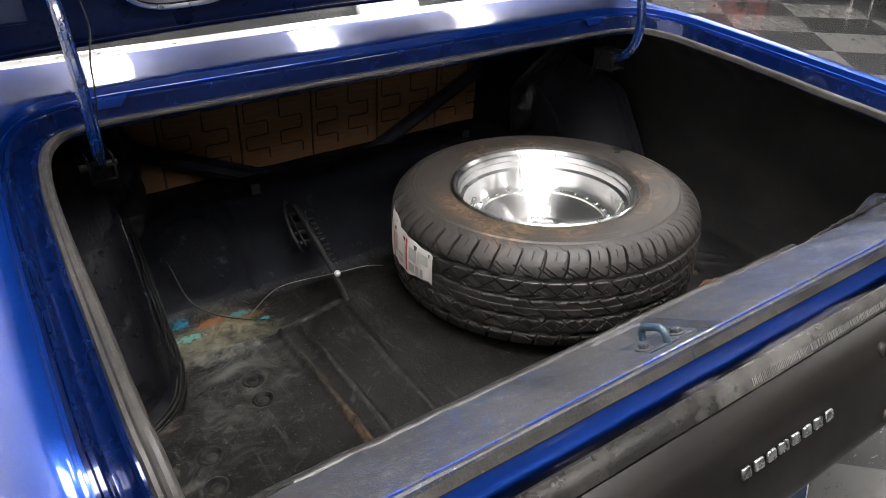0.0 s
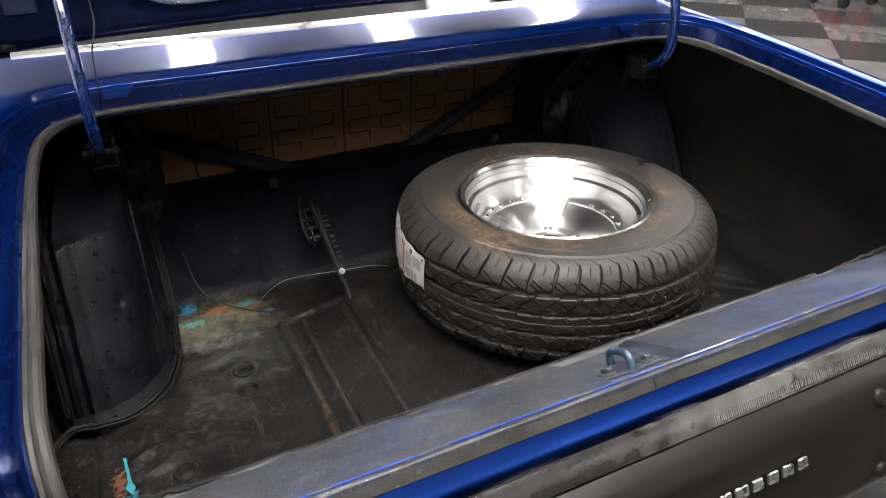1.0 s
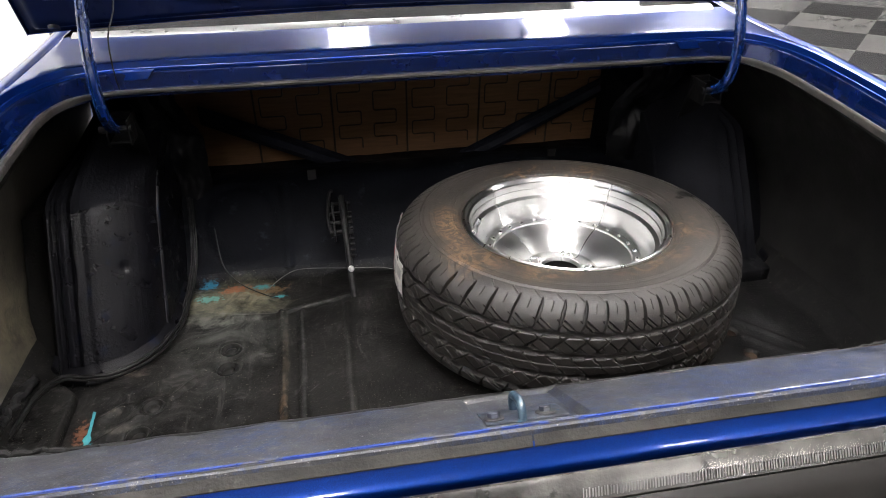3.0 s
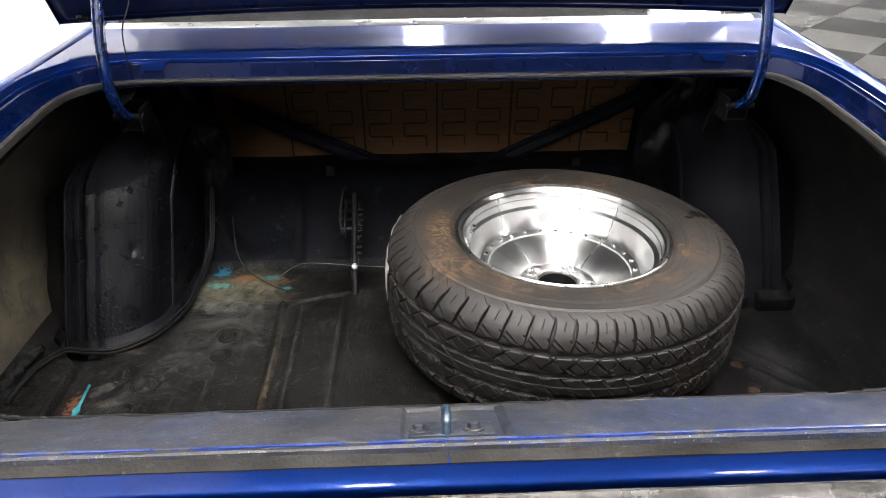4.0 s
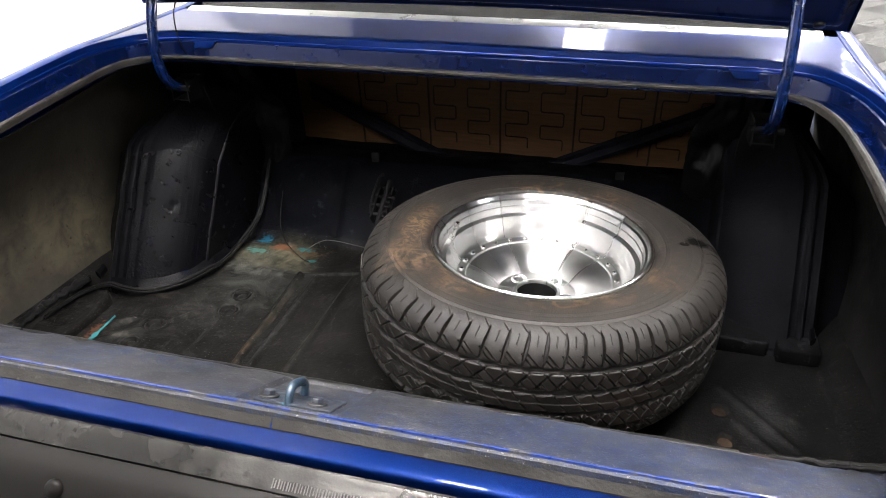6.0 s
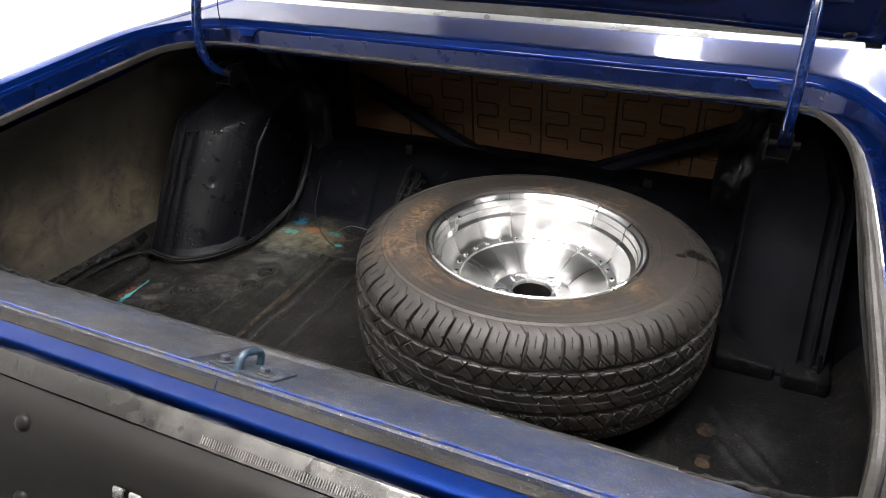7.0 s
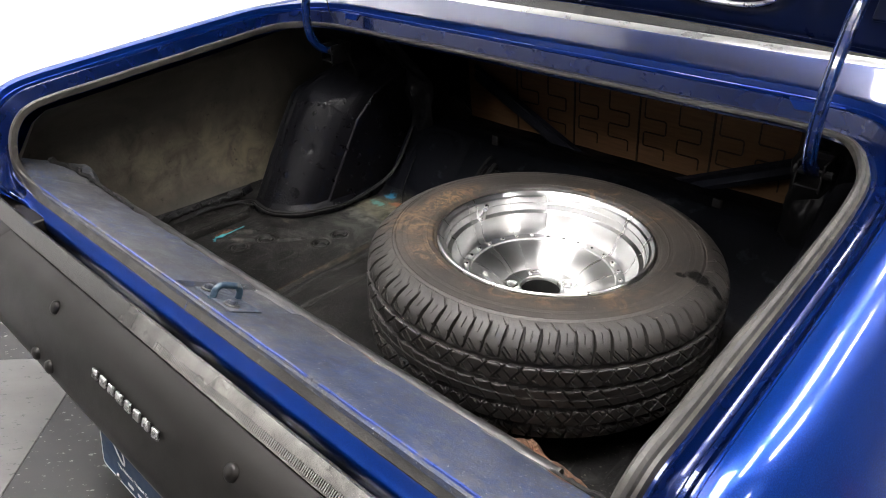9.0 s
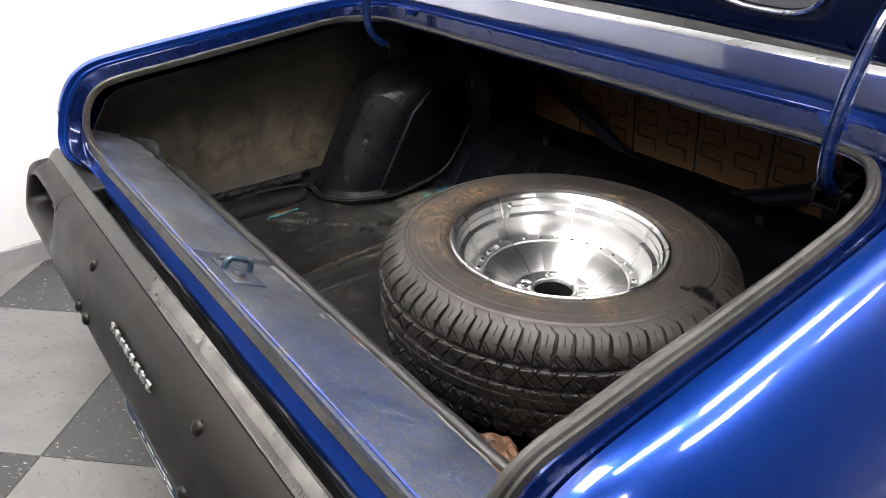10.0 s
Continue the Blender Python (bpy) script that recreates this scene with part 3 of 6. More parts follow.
for x in (1.60, 3.20):
    ceiling_light(x, 1.85, 0.40, 1.2)
ceiling_light(1.60, 0.35, 0.40, 1.2)
# Unseen overhead row, its places chosen for the trunk's light and rim streaks.
for x in (-0.80, -0.32, 0.20, 0.72):
    ceiling_light(x, -0.75, 0.31, 1.2)
# Unseen lamps added to brighten the left panel, seat back and bumper.
ceiling_light(4.6, -0.7, 0.4, 1.2)
ceiling_light(-0.5, -4.2, 0.34, 1.0)
ceiling_light(2.4, -4.2, 0.3, 0.8)

# ---------------------------------------------------------------- the car
car = empty("car", (0, 0, 0))
tagged(car, "dark blue metallic coupe with its trunk lid open", "car")

# The rim of the trunk opening, one half, from the rear middle round to the front middle.
HALF = [
    (0.0, -0.635, 0.716), (-0.2, -0.635, 0.716), (-0.4, -0.635, 0.716), (-0.56, -0.635, 0.716), (-0.645, -0.637, 0.719),
    (-0.688, -0.640, 0.735), (-0.706, -0.638, 0.765), (-0.714, -0.625, 0.808), (-0.717, -0.604, 0.840), (-0.719, -0.575, 0.859),
    (-0.721, -0.53, 0.868), (-0.722, -0.40, 0.881), (-0.722, -0.20, 0.900), (-0.718, -0.04, 0.916), (-0.705, 0.055, 0.926),
    (-0.672, 0.128, 0.930), (-0.622, 0.160, 0.929), (-0.55, 0.173, 0.927), (-0.40, 0.177, 0.9255), (-0.2, 0.178, 0.9255), (0.0, 0.178, 0.9255),
]
half = smooth_path(HALF, 6)
loop = half + [Vector((-p.x, p.y, p.z)) for p in reversed(half[1:-1])]
for p in loop:
    k = ramp(abs(p.x), 0.60, 0.70) * (1 - ramp(p.y, 0.0, 0.15))
    p.x += 0.006 * k
    p.z -= k * (0.007 if p.x > 0 else -0.006)
NL = len(loop)


def rim_frames():
    """Point, outward, up and how much of the side's profile (0 at the rear lip, 1 elsewhere)."""
    out = []
    for i, p in enumerate(loop):
        d = (loop[(i + 1) % NL] - loop[i - 1]).normalized()
        up = Vector((0, -0.08, 1)) if p.y > -0.5 else Vector((0, -0.08 - 0.9 * ramp(-p.y, 0.5, 0.63) * ramp(abs(p.x), 0.60, 0.69), 1))
        up = (up - d * up.dot(d)).normalized()
        o = d.cross(up).normalized()
        if o.dot(p - Vector((0, -0.2, p.z))) < 0:
            o = -o
        w = ramp(abs(p.x), 0.60, 0.70) if p.y < -0.3 else 1.0
        out.append((p, o, up, w))
    return out


RIM = rim_frames()
SIDE_PROFILE = [(-0.006, -0.010), (-0.006, -0.006), (0.011, -0.006), (0.0145, -0.0015), (0.0190, -0.0080), (0.0220, -0.0105), (0.0315, -0.0105), (0.0345, -0.0060), (0.0362, 0.0190), (0.0380, 0.0218), (0.0420, 0.0226), (0.0440, 0.0155), (0.0475, 0.0155), (0.0482, 0.0264), (0.0505, 0.0272), (0.0513, 0.0226), (0.0530, 0.0226), (0.0540, 0.0382), (0.0560, 0.0390)]
REAR_PROFILE = [(-0.010, -0.020), (-0.010, -0.012), (0.000, -0.0060), (0.0036, -0.0084), (0.0063, -0.0119), (0.0099, -0.0165), (0.0147, -0.0224), (0.0201, -0.0280), (0.0221, -0.0296), (0.0237, -0.0320), (0.0245, -0.0362), (0.0251, -0.0417), (0.0247, -0.0520), (0.0229, -0.0580), (0.0226, -0.0620), (0.0222, -0.0660), (0.0218, -0.0700), (0.021, -0.079), (0.015, -0.11)]


def rim_row(k):
    """The loop of points at step k of the profile."""
    row = []
    for p, o, up, w in RIM:
        a = SIDE_PROFILE[k][0] * w + REAR_PROFILE[k][0] * (1 - w)
        b = SIDE_PROFILE[k][1] * w + REAR_PROFILE[k][1] * (1 - w)
        row.append(p + o * a + up * b)
    return row


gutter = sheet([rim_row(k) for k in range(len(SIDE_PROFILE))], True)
# Inner wall faces take the darkened blue in place of shade.
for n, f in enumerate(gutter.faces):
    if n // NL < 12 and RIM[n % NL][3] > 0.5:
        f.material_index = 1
part("drip_channel", gutter, [BLUE, CHANNEL_SHADE], car, "blue painted drip channel, shade painted on its inner wall", sharp=40)

SEAL = [(-0.0140, -0.0060), (-0.0147, 0.0022), (-0.0134, 0.0060), (-0.0102, 0.0084), (-0.0050, 0.0086), (-0.0006, 0.0062), (0.0022, 0.0022), (0.0070, 0.0026), (0.0110, -0.0060)]
SEAL_REAR = [(-0.0140, -0.0060), (-0.0140, 0.0050), (-0.0128, 0.0072), (-0.0095, 0.0075), (-0.0070, 0.0052), (-0.0010, -0.0018), (0.0066, -0.0090), (0.0070, -0.0106), (0.0040, -0.0110)]
rows = []
for k in range(NL + 1):
    p, o, up, w = RIM[k % NL]
    p = p.copy()
    if k in (0, NL):
        p.x = -0.0172 if k == 0 else -0.0148
    lean = 1 - 0.5 * ramp(p.y, 0.10, 0.165)
    row = []
    for (a, b), (c, d) in zip(SEAL, SEAL_REAR):
        side = o * (a * (1 - 0.12 * w) - 0.001 + (0.0034 * ramp(p.y, -0.45, -0.1) if a < -0.005 else 0.0)) + up * (b * lean + 0.003 * (1 - lean) - 0.0015)
        row.append(p + side * w + (o * c + up * d) * (1 - w) + up * 0.0012 * noise.noise(p * 9))
    rows.append(row)
part("weatherstrip", sheet(rows, True), RUBBER, car, "dark weathered rubber weatherstrip", sharp=24)

# Quarter panels: from the channel's outer crest over the shoulder and down the side.
crest = rim_row(len(SIDE_PROFILE) - 1)


def crown(t):
    """The deck's rise from the opening to the window: a crisp edge, then hollow up to the glass."""
    return 0.12 * (1 - math.exp(-t / 0.03)) + 0.52 * t + 0.36 * t ** 3


def deck_edge(p, y):
    """The deck's outer edge: from the crest point p forward to the rear window."""
    t = (y - p.y) / (0.425 - p.y)
    if t <= 1:
        return Vector((p.x, y, p.z + (0.978 - p.z) * crown(t)))
    return Vector((p.x, y, 0.978 + 0.06 * (y - 0.425)))


SHOULDER = [(0.006, 0.0025), (0.014, 0.003), (0.024, 0.001), (0.035, -0.0045), (0.047, -0.0135), (0.060, -0.027), (0.074, -0.0445), (0.090, -0.067), (0.108, -0.096), (0.126, -0.13), (0.144, -0.175), (0.160, -0.24), (0.168, -0.31)]
for sx, nm in ((-1, "quarter_panel"), (1, "quarter_panel")):
    line = [p for p, (q, o, u, w) in zip(crest, RIM) if p.x * sx > 0 and q.y < 0.03 and q.z > 0.80]
    line.sort(key=lambda p: p.y)
    first = line[0]
    pre = [Vector((first.x - sx * 0.002 * k, first.y - 0.004 * k, first.z - 0.035 * k)) for k in (4, 3, 2, 1)]
    corner = min((p for p, (q, o, u, w) in zip(crest, RIM) if p.x * sx > 0 and q.y > 0.02), key=lambda p: p.y)
    edge = [deck_edge(corner, y) for y in (0.05, 0.065, 0.085, 0.11, 0.15, 0.20, 0.27, 0.35, 0.425, 0.6, 1.0, 1.5, 2.0) if y > corner.y]
    line += [p + Vector((sx * 0.002, 0, -0.001)) for p in edge]
    part("panel_seam", tube([p + Vector((0, 0, -0.001)) for p in edge[2:9]], 0.0032, 8), BLUE, car, "raised blue seam between deck and quarter panel")
    rows = []
    for p in line:
        k = 0.55 + 0.45 * ramp(p.y, -0.74, -0.45)
        rows.append([p] + [p + Vector((sx * a * k, 0, b)) for a, b in SHOULDER] + [Vector((p.x + sx * 0.165 * k, p.y, 0.45)), Vector((p.x + sx * 0.13 * k, p.y, 0.28))])
    part(nm, sheet(rows), BLUE, car, "glossy blue quarter panel", sharp=60)

# Deck panel between the opening and the rear window.
front = [p for p, (q, o, u, w) in zip(crest, RIM) if q.y > 0.02]
front.sort(key=lambda p: p.x)
rows = []
for t in (0.0, 0.03, 0.06, 0.1, 0.15, 0.2, 0.27, 0.36, 0.48, 0.64, 0.82, 1.0):
    row = []
    for p in front:
        end = Vector((p.x * 1.0, 0.425, 0.978))
        q = p.lerp(end, t)
        q.z = p.z + (end.z - p.z) * crown(t)
        row.append(q)
    rows.append(row)
part("deck_panel", sheet(rows), BLUE, car, "blue deck panel below the rear window", sharp=50)

bm = extrude_x([(0.408, 0.966), (0.410, 0.977), (0.416, 0.982), (0.434, 0.986), (0.442, 0.980), (0.440, 0.962)], -0.74, 0.74, 20)
part("window_trim", bm, TRIM, car, "bright stainless rear window trim")
bm = extrude_x([(0.440, 0.972), (1.00, 1.285), (0.997, 1.290), (0.437, 0.978)], -0.72, 0.72, 2)
part("rear_window", bm, GLASS, car, "dark rear window glass", smooth=False)

# Rear lip: the sloping shelf behind the seal, with a pocket for the striker.
LIPS = [(-0.634, 0.706), (-0.628, 0.720), (-0.622, 0.7235), (-0.612, 0.7195), (-0.575, 0.6985), (-0.53, 0.674), (-0.498, 0.6565), (-0.488, 0.6495), (-0.483, 0.641), (-0.481, 0.628)]
rows = []
for i in range(311):
    x = -0.775 + 1.55 * i / 310
    row = []
    for k, (y, z) in enumerate(LIPS):
        d = 0.0
        if 3 <= k <= 7:
            d = -0.010 * (1 - ramp(abs(x + 0.006), 0.062, 0.070))
            d += 0.0012 * noise.noise((x * 5, y * 9, 0.3))
            d += 0.004 * ramp(abs(x), 0.62, 0.69)
        rise = ramp(abs(x), 0.67, 0.77)
        d += rise * (0.010 + 0.030 * k / 9) - 0.006 * math.exp(-((abs(x) - 0.70) / 0.012) ** 2)
        row.append(Vector((x, y + 0.012 * rise * (k / 9) + 0.004 * (k > 6) * noise.noise((x * 22, 0, 5)), z + d)))
    rows.append(row)
part("lip_shelf", thick(sheet(rows), -0.0025), LIP, car, "dusty grey-blue lip shelf", sharp=30)
bm = extrude_x([(-0.6262, 0.7240), (-0.6250, 0.7266), (-0.6226, 0.7266), (-0.6204, 0.7246), (-0.6205, 0.7205), (-0.624, 0.7205)], -0.68, 0.68, 160, bend=lambda x: Vector((0, 0.0006 * noise.noise((x * 20, 1, 2)), 0.0007 * noise.noise((x * 34, 5, 2)))))
part("lip_edge", bm, worn("chipped blue edge paint", (0.010, 0.030, 0.17), (0.03, 0.055, 0.22), 60, (0.25, 0.45), relief=((120, 0.3),), coat=0.4, fine=(26, (0.07, 0.072, 0.085), 0.53)), car, "bare blue edge of the lip")
rows = []
for i in range(100):
    x = -0.80 + 1.6 * i / 99
    w = 0.003 * noise.noise((x * 6, 2, 9))
    rows.append([Vector((x, y + w * (k % 2), z)) for k, (y, z) in enumerate([(-0.481, 0.640), (-0.476, 0.628), (-0.467, 0.617), (-0.456, 0.606), (-0.456, 0.590), (-0.505, 0.55), (-0.515, 0.48), (-0.51, 0.43), (-0.49, 0.405)])])
part("rear_inner_panel", sheet(rows), BLACK, car, "black inner rear panel", sharp=60)


# Trunk floor
def bead(x, y, x0, y0, x1, y1, w):
    """1 on a straight bead of half width w, 0 off it."""
    dx, dy = x1 - x0, y1 - y0
    t = min(max(((x - x0) * dx + (y - y0) * dy) / (dx * dx + dy * dy), 0), 1)
    return 1 - ramp(math.hypot(x - x0 - dx * t, y - y0 - dy * t), 0, w)


BEADS = [(-0.362, 0.115, -0.338, -0.47, 0.013, 0.010), (-0.318, 0.110, -0.306, -0.47, 0.012, 0.009), (-0.215, 0.10, -0.232, -0.47, 0.012, 0.007), (-0.362, 0.125, -0.215, 0.14, 0.014, 0.006), (-0.47, 0.13, -0.362, 0.115, 0.016, 0.006),
         (-0.690, -0.160, -0.654, -0.129, 0.012, 0.007), (-0.690, -0.228, -0.624, -0.164, 0.013, 0.007), (-0.566, -0.116, -0.530, -0.072, 0.011, 0.005), (-0.66, -0.095, -0.50, -0.02, 0.03, 0.003), (0.60, -0.06, 0.72, -0.20, 0.012, 0.004), (0.62, -0.15, 0.74, -0.28, 0.012, 0.004),
         (0.362, 0.115, 0.350, -0.47, 0.018, 0.012), (0.215, 0.10, 0.232, -0.47, 0.016, 0.007)]
DIMPLES = [(-0.465, 0.014), (-0.467, -0.048), (-0.597, -0.138), (-0.61, -0.21), (0.596, -0.128), (0.60, -0.205)]


def floor_z(x, y):
    z = 0.41
    z += 0.19 * ramp(y, 0.265, 0.46)
    z -= 0.075 * ramp(y, 0.47, 0.75)
    z += 0.046 * (1 - ramp(abs(x - 0.05), 0.10, 0.46)) * (1 - ramp(y, 0.1, 0.26))
    for a in BEADS:
        if abs(x - (a[0] + a[2]) / 2) < 0.12 and y < 0.22:
            z += a[5] * bead(x, y, *a[:5]) * (1 - ramp(y, 0.16, 0.22))
    for cx, cy in DIMPLES:
        r = math.hypot(x - cx, y - cy) * (1.5 if cx > 0 else 1.0)
        if r < 0.04:
            z += -0.009 * (1 - ramp(r, 0.015, 0.024)) + 0.0025 * math.exp(-((r - 0.027) / 0.004) ** 2)
    q = math.hypot((x + 0.45) / 0.085, (y - 0.375) / 0.06)
    if q < 1.4:
        z += 0.007 * (1 - ramp(q, 0.75, 1.05)) - 0.0025 * math.exp(-((q - 1.08) / 0.10) ** 2)
    if 0.30 < y < 0.44:
        z -= 0.006 * math.exp(-((x + 0.345) / 0.010) ** 2)
    z += 0.05 * ramp(abs(x), 0.79, 0.86)
    z += 0.004 * noise.noise((x * 5, y * 5, 0)) + 0.0022 * noise.noise((x * 14, y * 14, 3))
    return z


rows = []
for j in range(240):
    y = -0.495 + (0.76 + 0.495) * j / 239
    rows.append([Vector((x, y, floor_z(x, y))) for x in [-0.86 + 1.72 * i / 379 for i in range(380)]])
# Blue-black colour carries the shade under the front of the trunk.
KICK = worn("blue-black shaded ramp", (0.0022, 0.0026, 0.0042), (0.0062, 0.0070, 0.0100), 5, (0.45, 0.7), relief=((200, 0.5), (35, 0.35)), spec=0.05, fine=(24, (0.021, 0.024, 0.030), 0.61))
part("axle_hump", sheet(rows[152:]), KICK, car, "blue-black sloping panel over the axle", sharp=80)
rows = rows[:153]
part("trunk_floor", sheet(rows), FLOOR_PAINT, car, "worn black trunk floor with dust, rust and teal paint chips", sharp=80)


PLUG_RUST = worn("rusty brown plug", (0.022, 0.014, 0.010), (0.060, 0.038, 0.025), 60, (0.5, 0.7), relief=((200, 0.5),), spec=0.15)
for cx, cy in DIMPLES:
    z = floor_z(cx + 0.03, cy)
    if cx > 0:
        part("floor_plug", lathe([(0.0, -0.0040), (0.010, -0.0042), (0.0125, -0.0050), (0.0135, -0.0075)], (cx, cy, z), 24), PLUG_RUST, car, "rusty brown floor plug")
        continue
    part("floor_plug", lathe([(0.0, -0.0030), (0.006, -0.0034), (0.0095, -0.0048), (0.0115, -0.0066), (0.0130, -0.0062), (0.0155, -0.0025), (0.0180, 0.0002), (0.0200, 0.0002), (0.0225, -0.0018), (0.024, -0.006)], (cx, cy, z), 28), PLUG, car, "pressed round floor plug")


# Wheel housings: a leaning tub with a double flange outside and a crease inside
LEAN = smooth_path([(-0.04, 0, 0.365), (0.0, 0, 0.43), (0.058, 0, 0.53), (0.128, 0, 0.645), (0.160, 0, 0.695), (0.176, 0, 0.713), (0.205, 0, 0.732), (0.29, 0, 0.775), (0.42, 0, 0.815), (0.60, 0, 0.835)], 8)
TUB = [(-0.86, -0.06), (-0.813, -0.045), (-0.799, -0.020), (-0.79, 0.003), (-0.786, 0.016), (-0.783, 0.018), (-0.78, 0.016), (-0.777, 0.0115), (-0.77, 0.0105), (-0.766, 0.0145), (-0.763, 0.022), (-0.76, 0.022), (-0.757, 0.0165), (-0.754, 0.0135), (-0.7458, 0.0130), (-0.7401, 0.0175), (-0.7358, 0.0230), (-0.7315, 0.0225),
       (-0.72, 0.0190), (-0.71, 0.0190), (-0.7, 0.0175), (-0.69, 0.0145), (-0.68, 0.0105), (-0.67, 0.0060), (-0.66, 0.0010), (-0.65, -0.0055), (-0.64, -0.0135), (-0.63, -0.0235), (-0.622, -0.034), (-0.614, -0.047), (-0.608, -0.061), (-0.603, -0.076), (-0.6, -0.085),
       (-0.5975, -0.0855), (-0.5945, -0.089), (-0.593, -0.098), (-0.591, -0.13), (-0.589, -0.2), (-0.588, -0.3), (-0.588, -0.5)]
FOOT_Y = -0.018


def resample(points, step):
    """Points spaced evenly along a polyline."""
    out = []
    for a, b in zip(points, points[1:]):
        n = max(1, int((b - a).length / step))
        out += [a.lerp(b, k / n) for k in range(n)]
    return out + [points[-1]]


def pebble(x, y, z):
    """Lumps of sprayed undercoat."""
    a = noise.noise((x * 280, y * 280, z * 280)) + 0.35 * noise.noise((x * 120, y * 120, z * 120))
    return 0.00055 * max(a, -0.15) * (0.35 + 1.1 * ramp(noise.noise((x * 16, y * 16, z * 16)), -0.25, 0.35))


def wheelhouse(sx):
    rows = []
    fine = sx > 0
    lean = resample(LEAN, 0.0015) if fine else LEAN
    tub = TUB
    if fine:
        tub = [(p.x, p.y) for p in resample([Vector((x, h, 0)) for x, h in TUB if h > -0.2], 0.0015)] + [p for p in TUB if p[1] <= -0.2]
    for j, q in enumerate(lean):
        d = (lean[min(j + 1, len(lean) - 1)] - lean[max(j - 1, 0)]).normalized()
        out = Vector((-d.z, 0, d.x))
        up = ramp(q.z, 0.70, 0.80)
        pts = []
        for x, h in tub:
            if -0.735 < x < -0.592:
                h -= up * 0.012 * math.sin((x + 0.735) / 0.143 * math.pi)
                h += up * 0.03 * ramp(x, -0.66, -0.60)
            elif x < -0.735:
                h -= up * 0.02 - 0.004 * noise.noise((q.z * 18, sx, 7)) * ramp(q.z, 0.5, 0.6)
            if sx > 0:
                h -= 0.005 * math.exp(-(((x + 0.653) / 0.008) ** 2 + ((q.z - 0.595) / 0.010) ** 2))
            h += 0.0024 * noise.noise((x * 14, q.z * 9, 4 + sx))
            if fine and q.z < 0.80:
                h += pebble(x, h, q.z) * (1.0 + 0.9 * ramp(-x, 0.745, 0.765) + 0.6 * (1 - ramp(q.z, 0.46, 0.50)))
                h += 0.0016 * math.exp(-((q.z - 0.708 - 0.10 * (x + 0.66) - 0.006 * noise.noise((x * 40, 3, 1))) / 0.0035) ** 2) * ramp(x, -0.70, -0.66)
            xx = x if x > -0.59 else x + 0.07 * ramp(q.z, 0.70, 0.83) * ramp(-x, 0.66, 0.80)
            pts.append(Vector((sx * xx, max(FOOT_Y + q.x + out.x * h, -0.2) + (0.120 if sx < 0 else 0.0), q.z + out.z * h)))
        rows.append(pts)
    skin = HOUSE if sx > 0 else HOUSE_DULL
    bm = sheet(rows)
    if fine:
        for f in bm.faces:
            c = f.calc_center_median()
            # The cap above this line goes dull to imitate the deck's shade.
            if c.z > 0.712 + 0.10 * (abs(c.x) * -1 + 0.66) + 0.008 * noise.noise((c.x * 40, 3, 1)):
                f.material_index = 1
            elif c.x < -0.790:
                f.material_index = 2
    house = part("wheel_housing", bm, [skin, HOUSE_DULL, SIDE_BLACK], car, "black wheel housing sprayed with glossy textured undercoat" if sx > 0 else "dull black wheel housing behind the spare wheel", sharp=50)
    # the welded foot flange on the floor
    foot = []
    for k in range(26):
        x = -0.775 + 0.175 * k / 25
        h = float(np.interp(max(x, -0.730), [a for a, z in TUB], [z for a, z in TUB]))
        foot.append(Vector((x, FOOT_Y - h * 1.1, 0)))
    foot += [Vector((-0.589, 0.105 + 0.02 * k, 0)) for k in range(9)]
    foot = smooth_path(foot[::2], 4)
    rows = []
    for k, p in enumerate(foot):
        d = foot[min(k + 1, len(foot) - 1)] - foot[max(k - 1, 0)]
        d.normalize()
        o = Vector((d.y, -d.x, 0))
        w = 0.006 + 0.002 * noise.noise((k * 0.25, sx, 2))
        wob = 0.003 * noise.noise((k * 0.3, 5, sx))
        rows.append([Vector((sx * q.x, q.y + (0.120 if sx < 0 else 0.0), q.z)) for q in (p - o * 0.006 + Vector((0, 0, 0.447)), p + o * 0.004 + Vector((0, 0, 0.434)), p + o * 0.010 + Vector((0, 0, 0.4275 + wob)), p + o * (w - 0.003) + Vector((0, 0, 0.4250 + wob)), p + o * w + Vector((0, 0, 0.4275 + wob)), p + o * (w + 0.002) + Vector((0, 0, 0.4255 + wob)), p + o * (w + 0.001) + Vector((0, 0, 0.405)))])
    part("foot_flange", sheet(rows), skin, house, "dusty welded flange at the foot", sharp=60)
    shift = 0.120 if sx < 0 else 0.0
    bm = tube([(sx * -0.770, -0.055 + shift, 0.485), (sx * -0.770, -0.080 + shift, 0.478)], 0.013, 10, flat=0.35)
    part("tab", bm, HOUSE, house)


wheelhouse(1)
wheelhouse(-1)

STEP = worn("scuffed grey step", (0.0035, 0.0035, 0.0042), (0.009, 0.009, 0.010), 26, (0.55, 0.75), relief=((130, 0.5), (30, 0.4)), spec=0.05, fine=(60, (0.022, 0.022, 0.024), 0.58))
for x0, x1, y0 in ((0.588, 0.702, 0.062), (0.716, 0.800, 0.050)):
    bm = box((x1 - x0, 0.10, 0.040), ((x0 + x1) / 2, y0 + 0.05, 0.426), 0.008, segments=3)
    for v in bm.verts:
        v.co.z += 0.003 * noise.noise(v.co * 20) - 0.12 * (0.06 - v.co.y) * (v.co.y < 0.06)
    part("floor_step", bm, STEP, car, "scuffed step at the foot of the wheel housing")

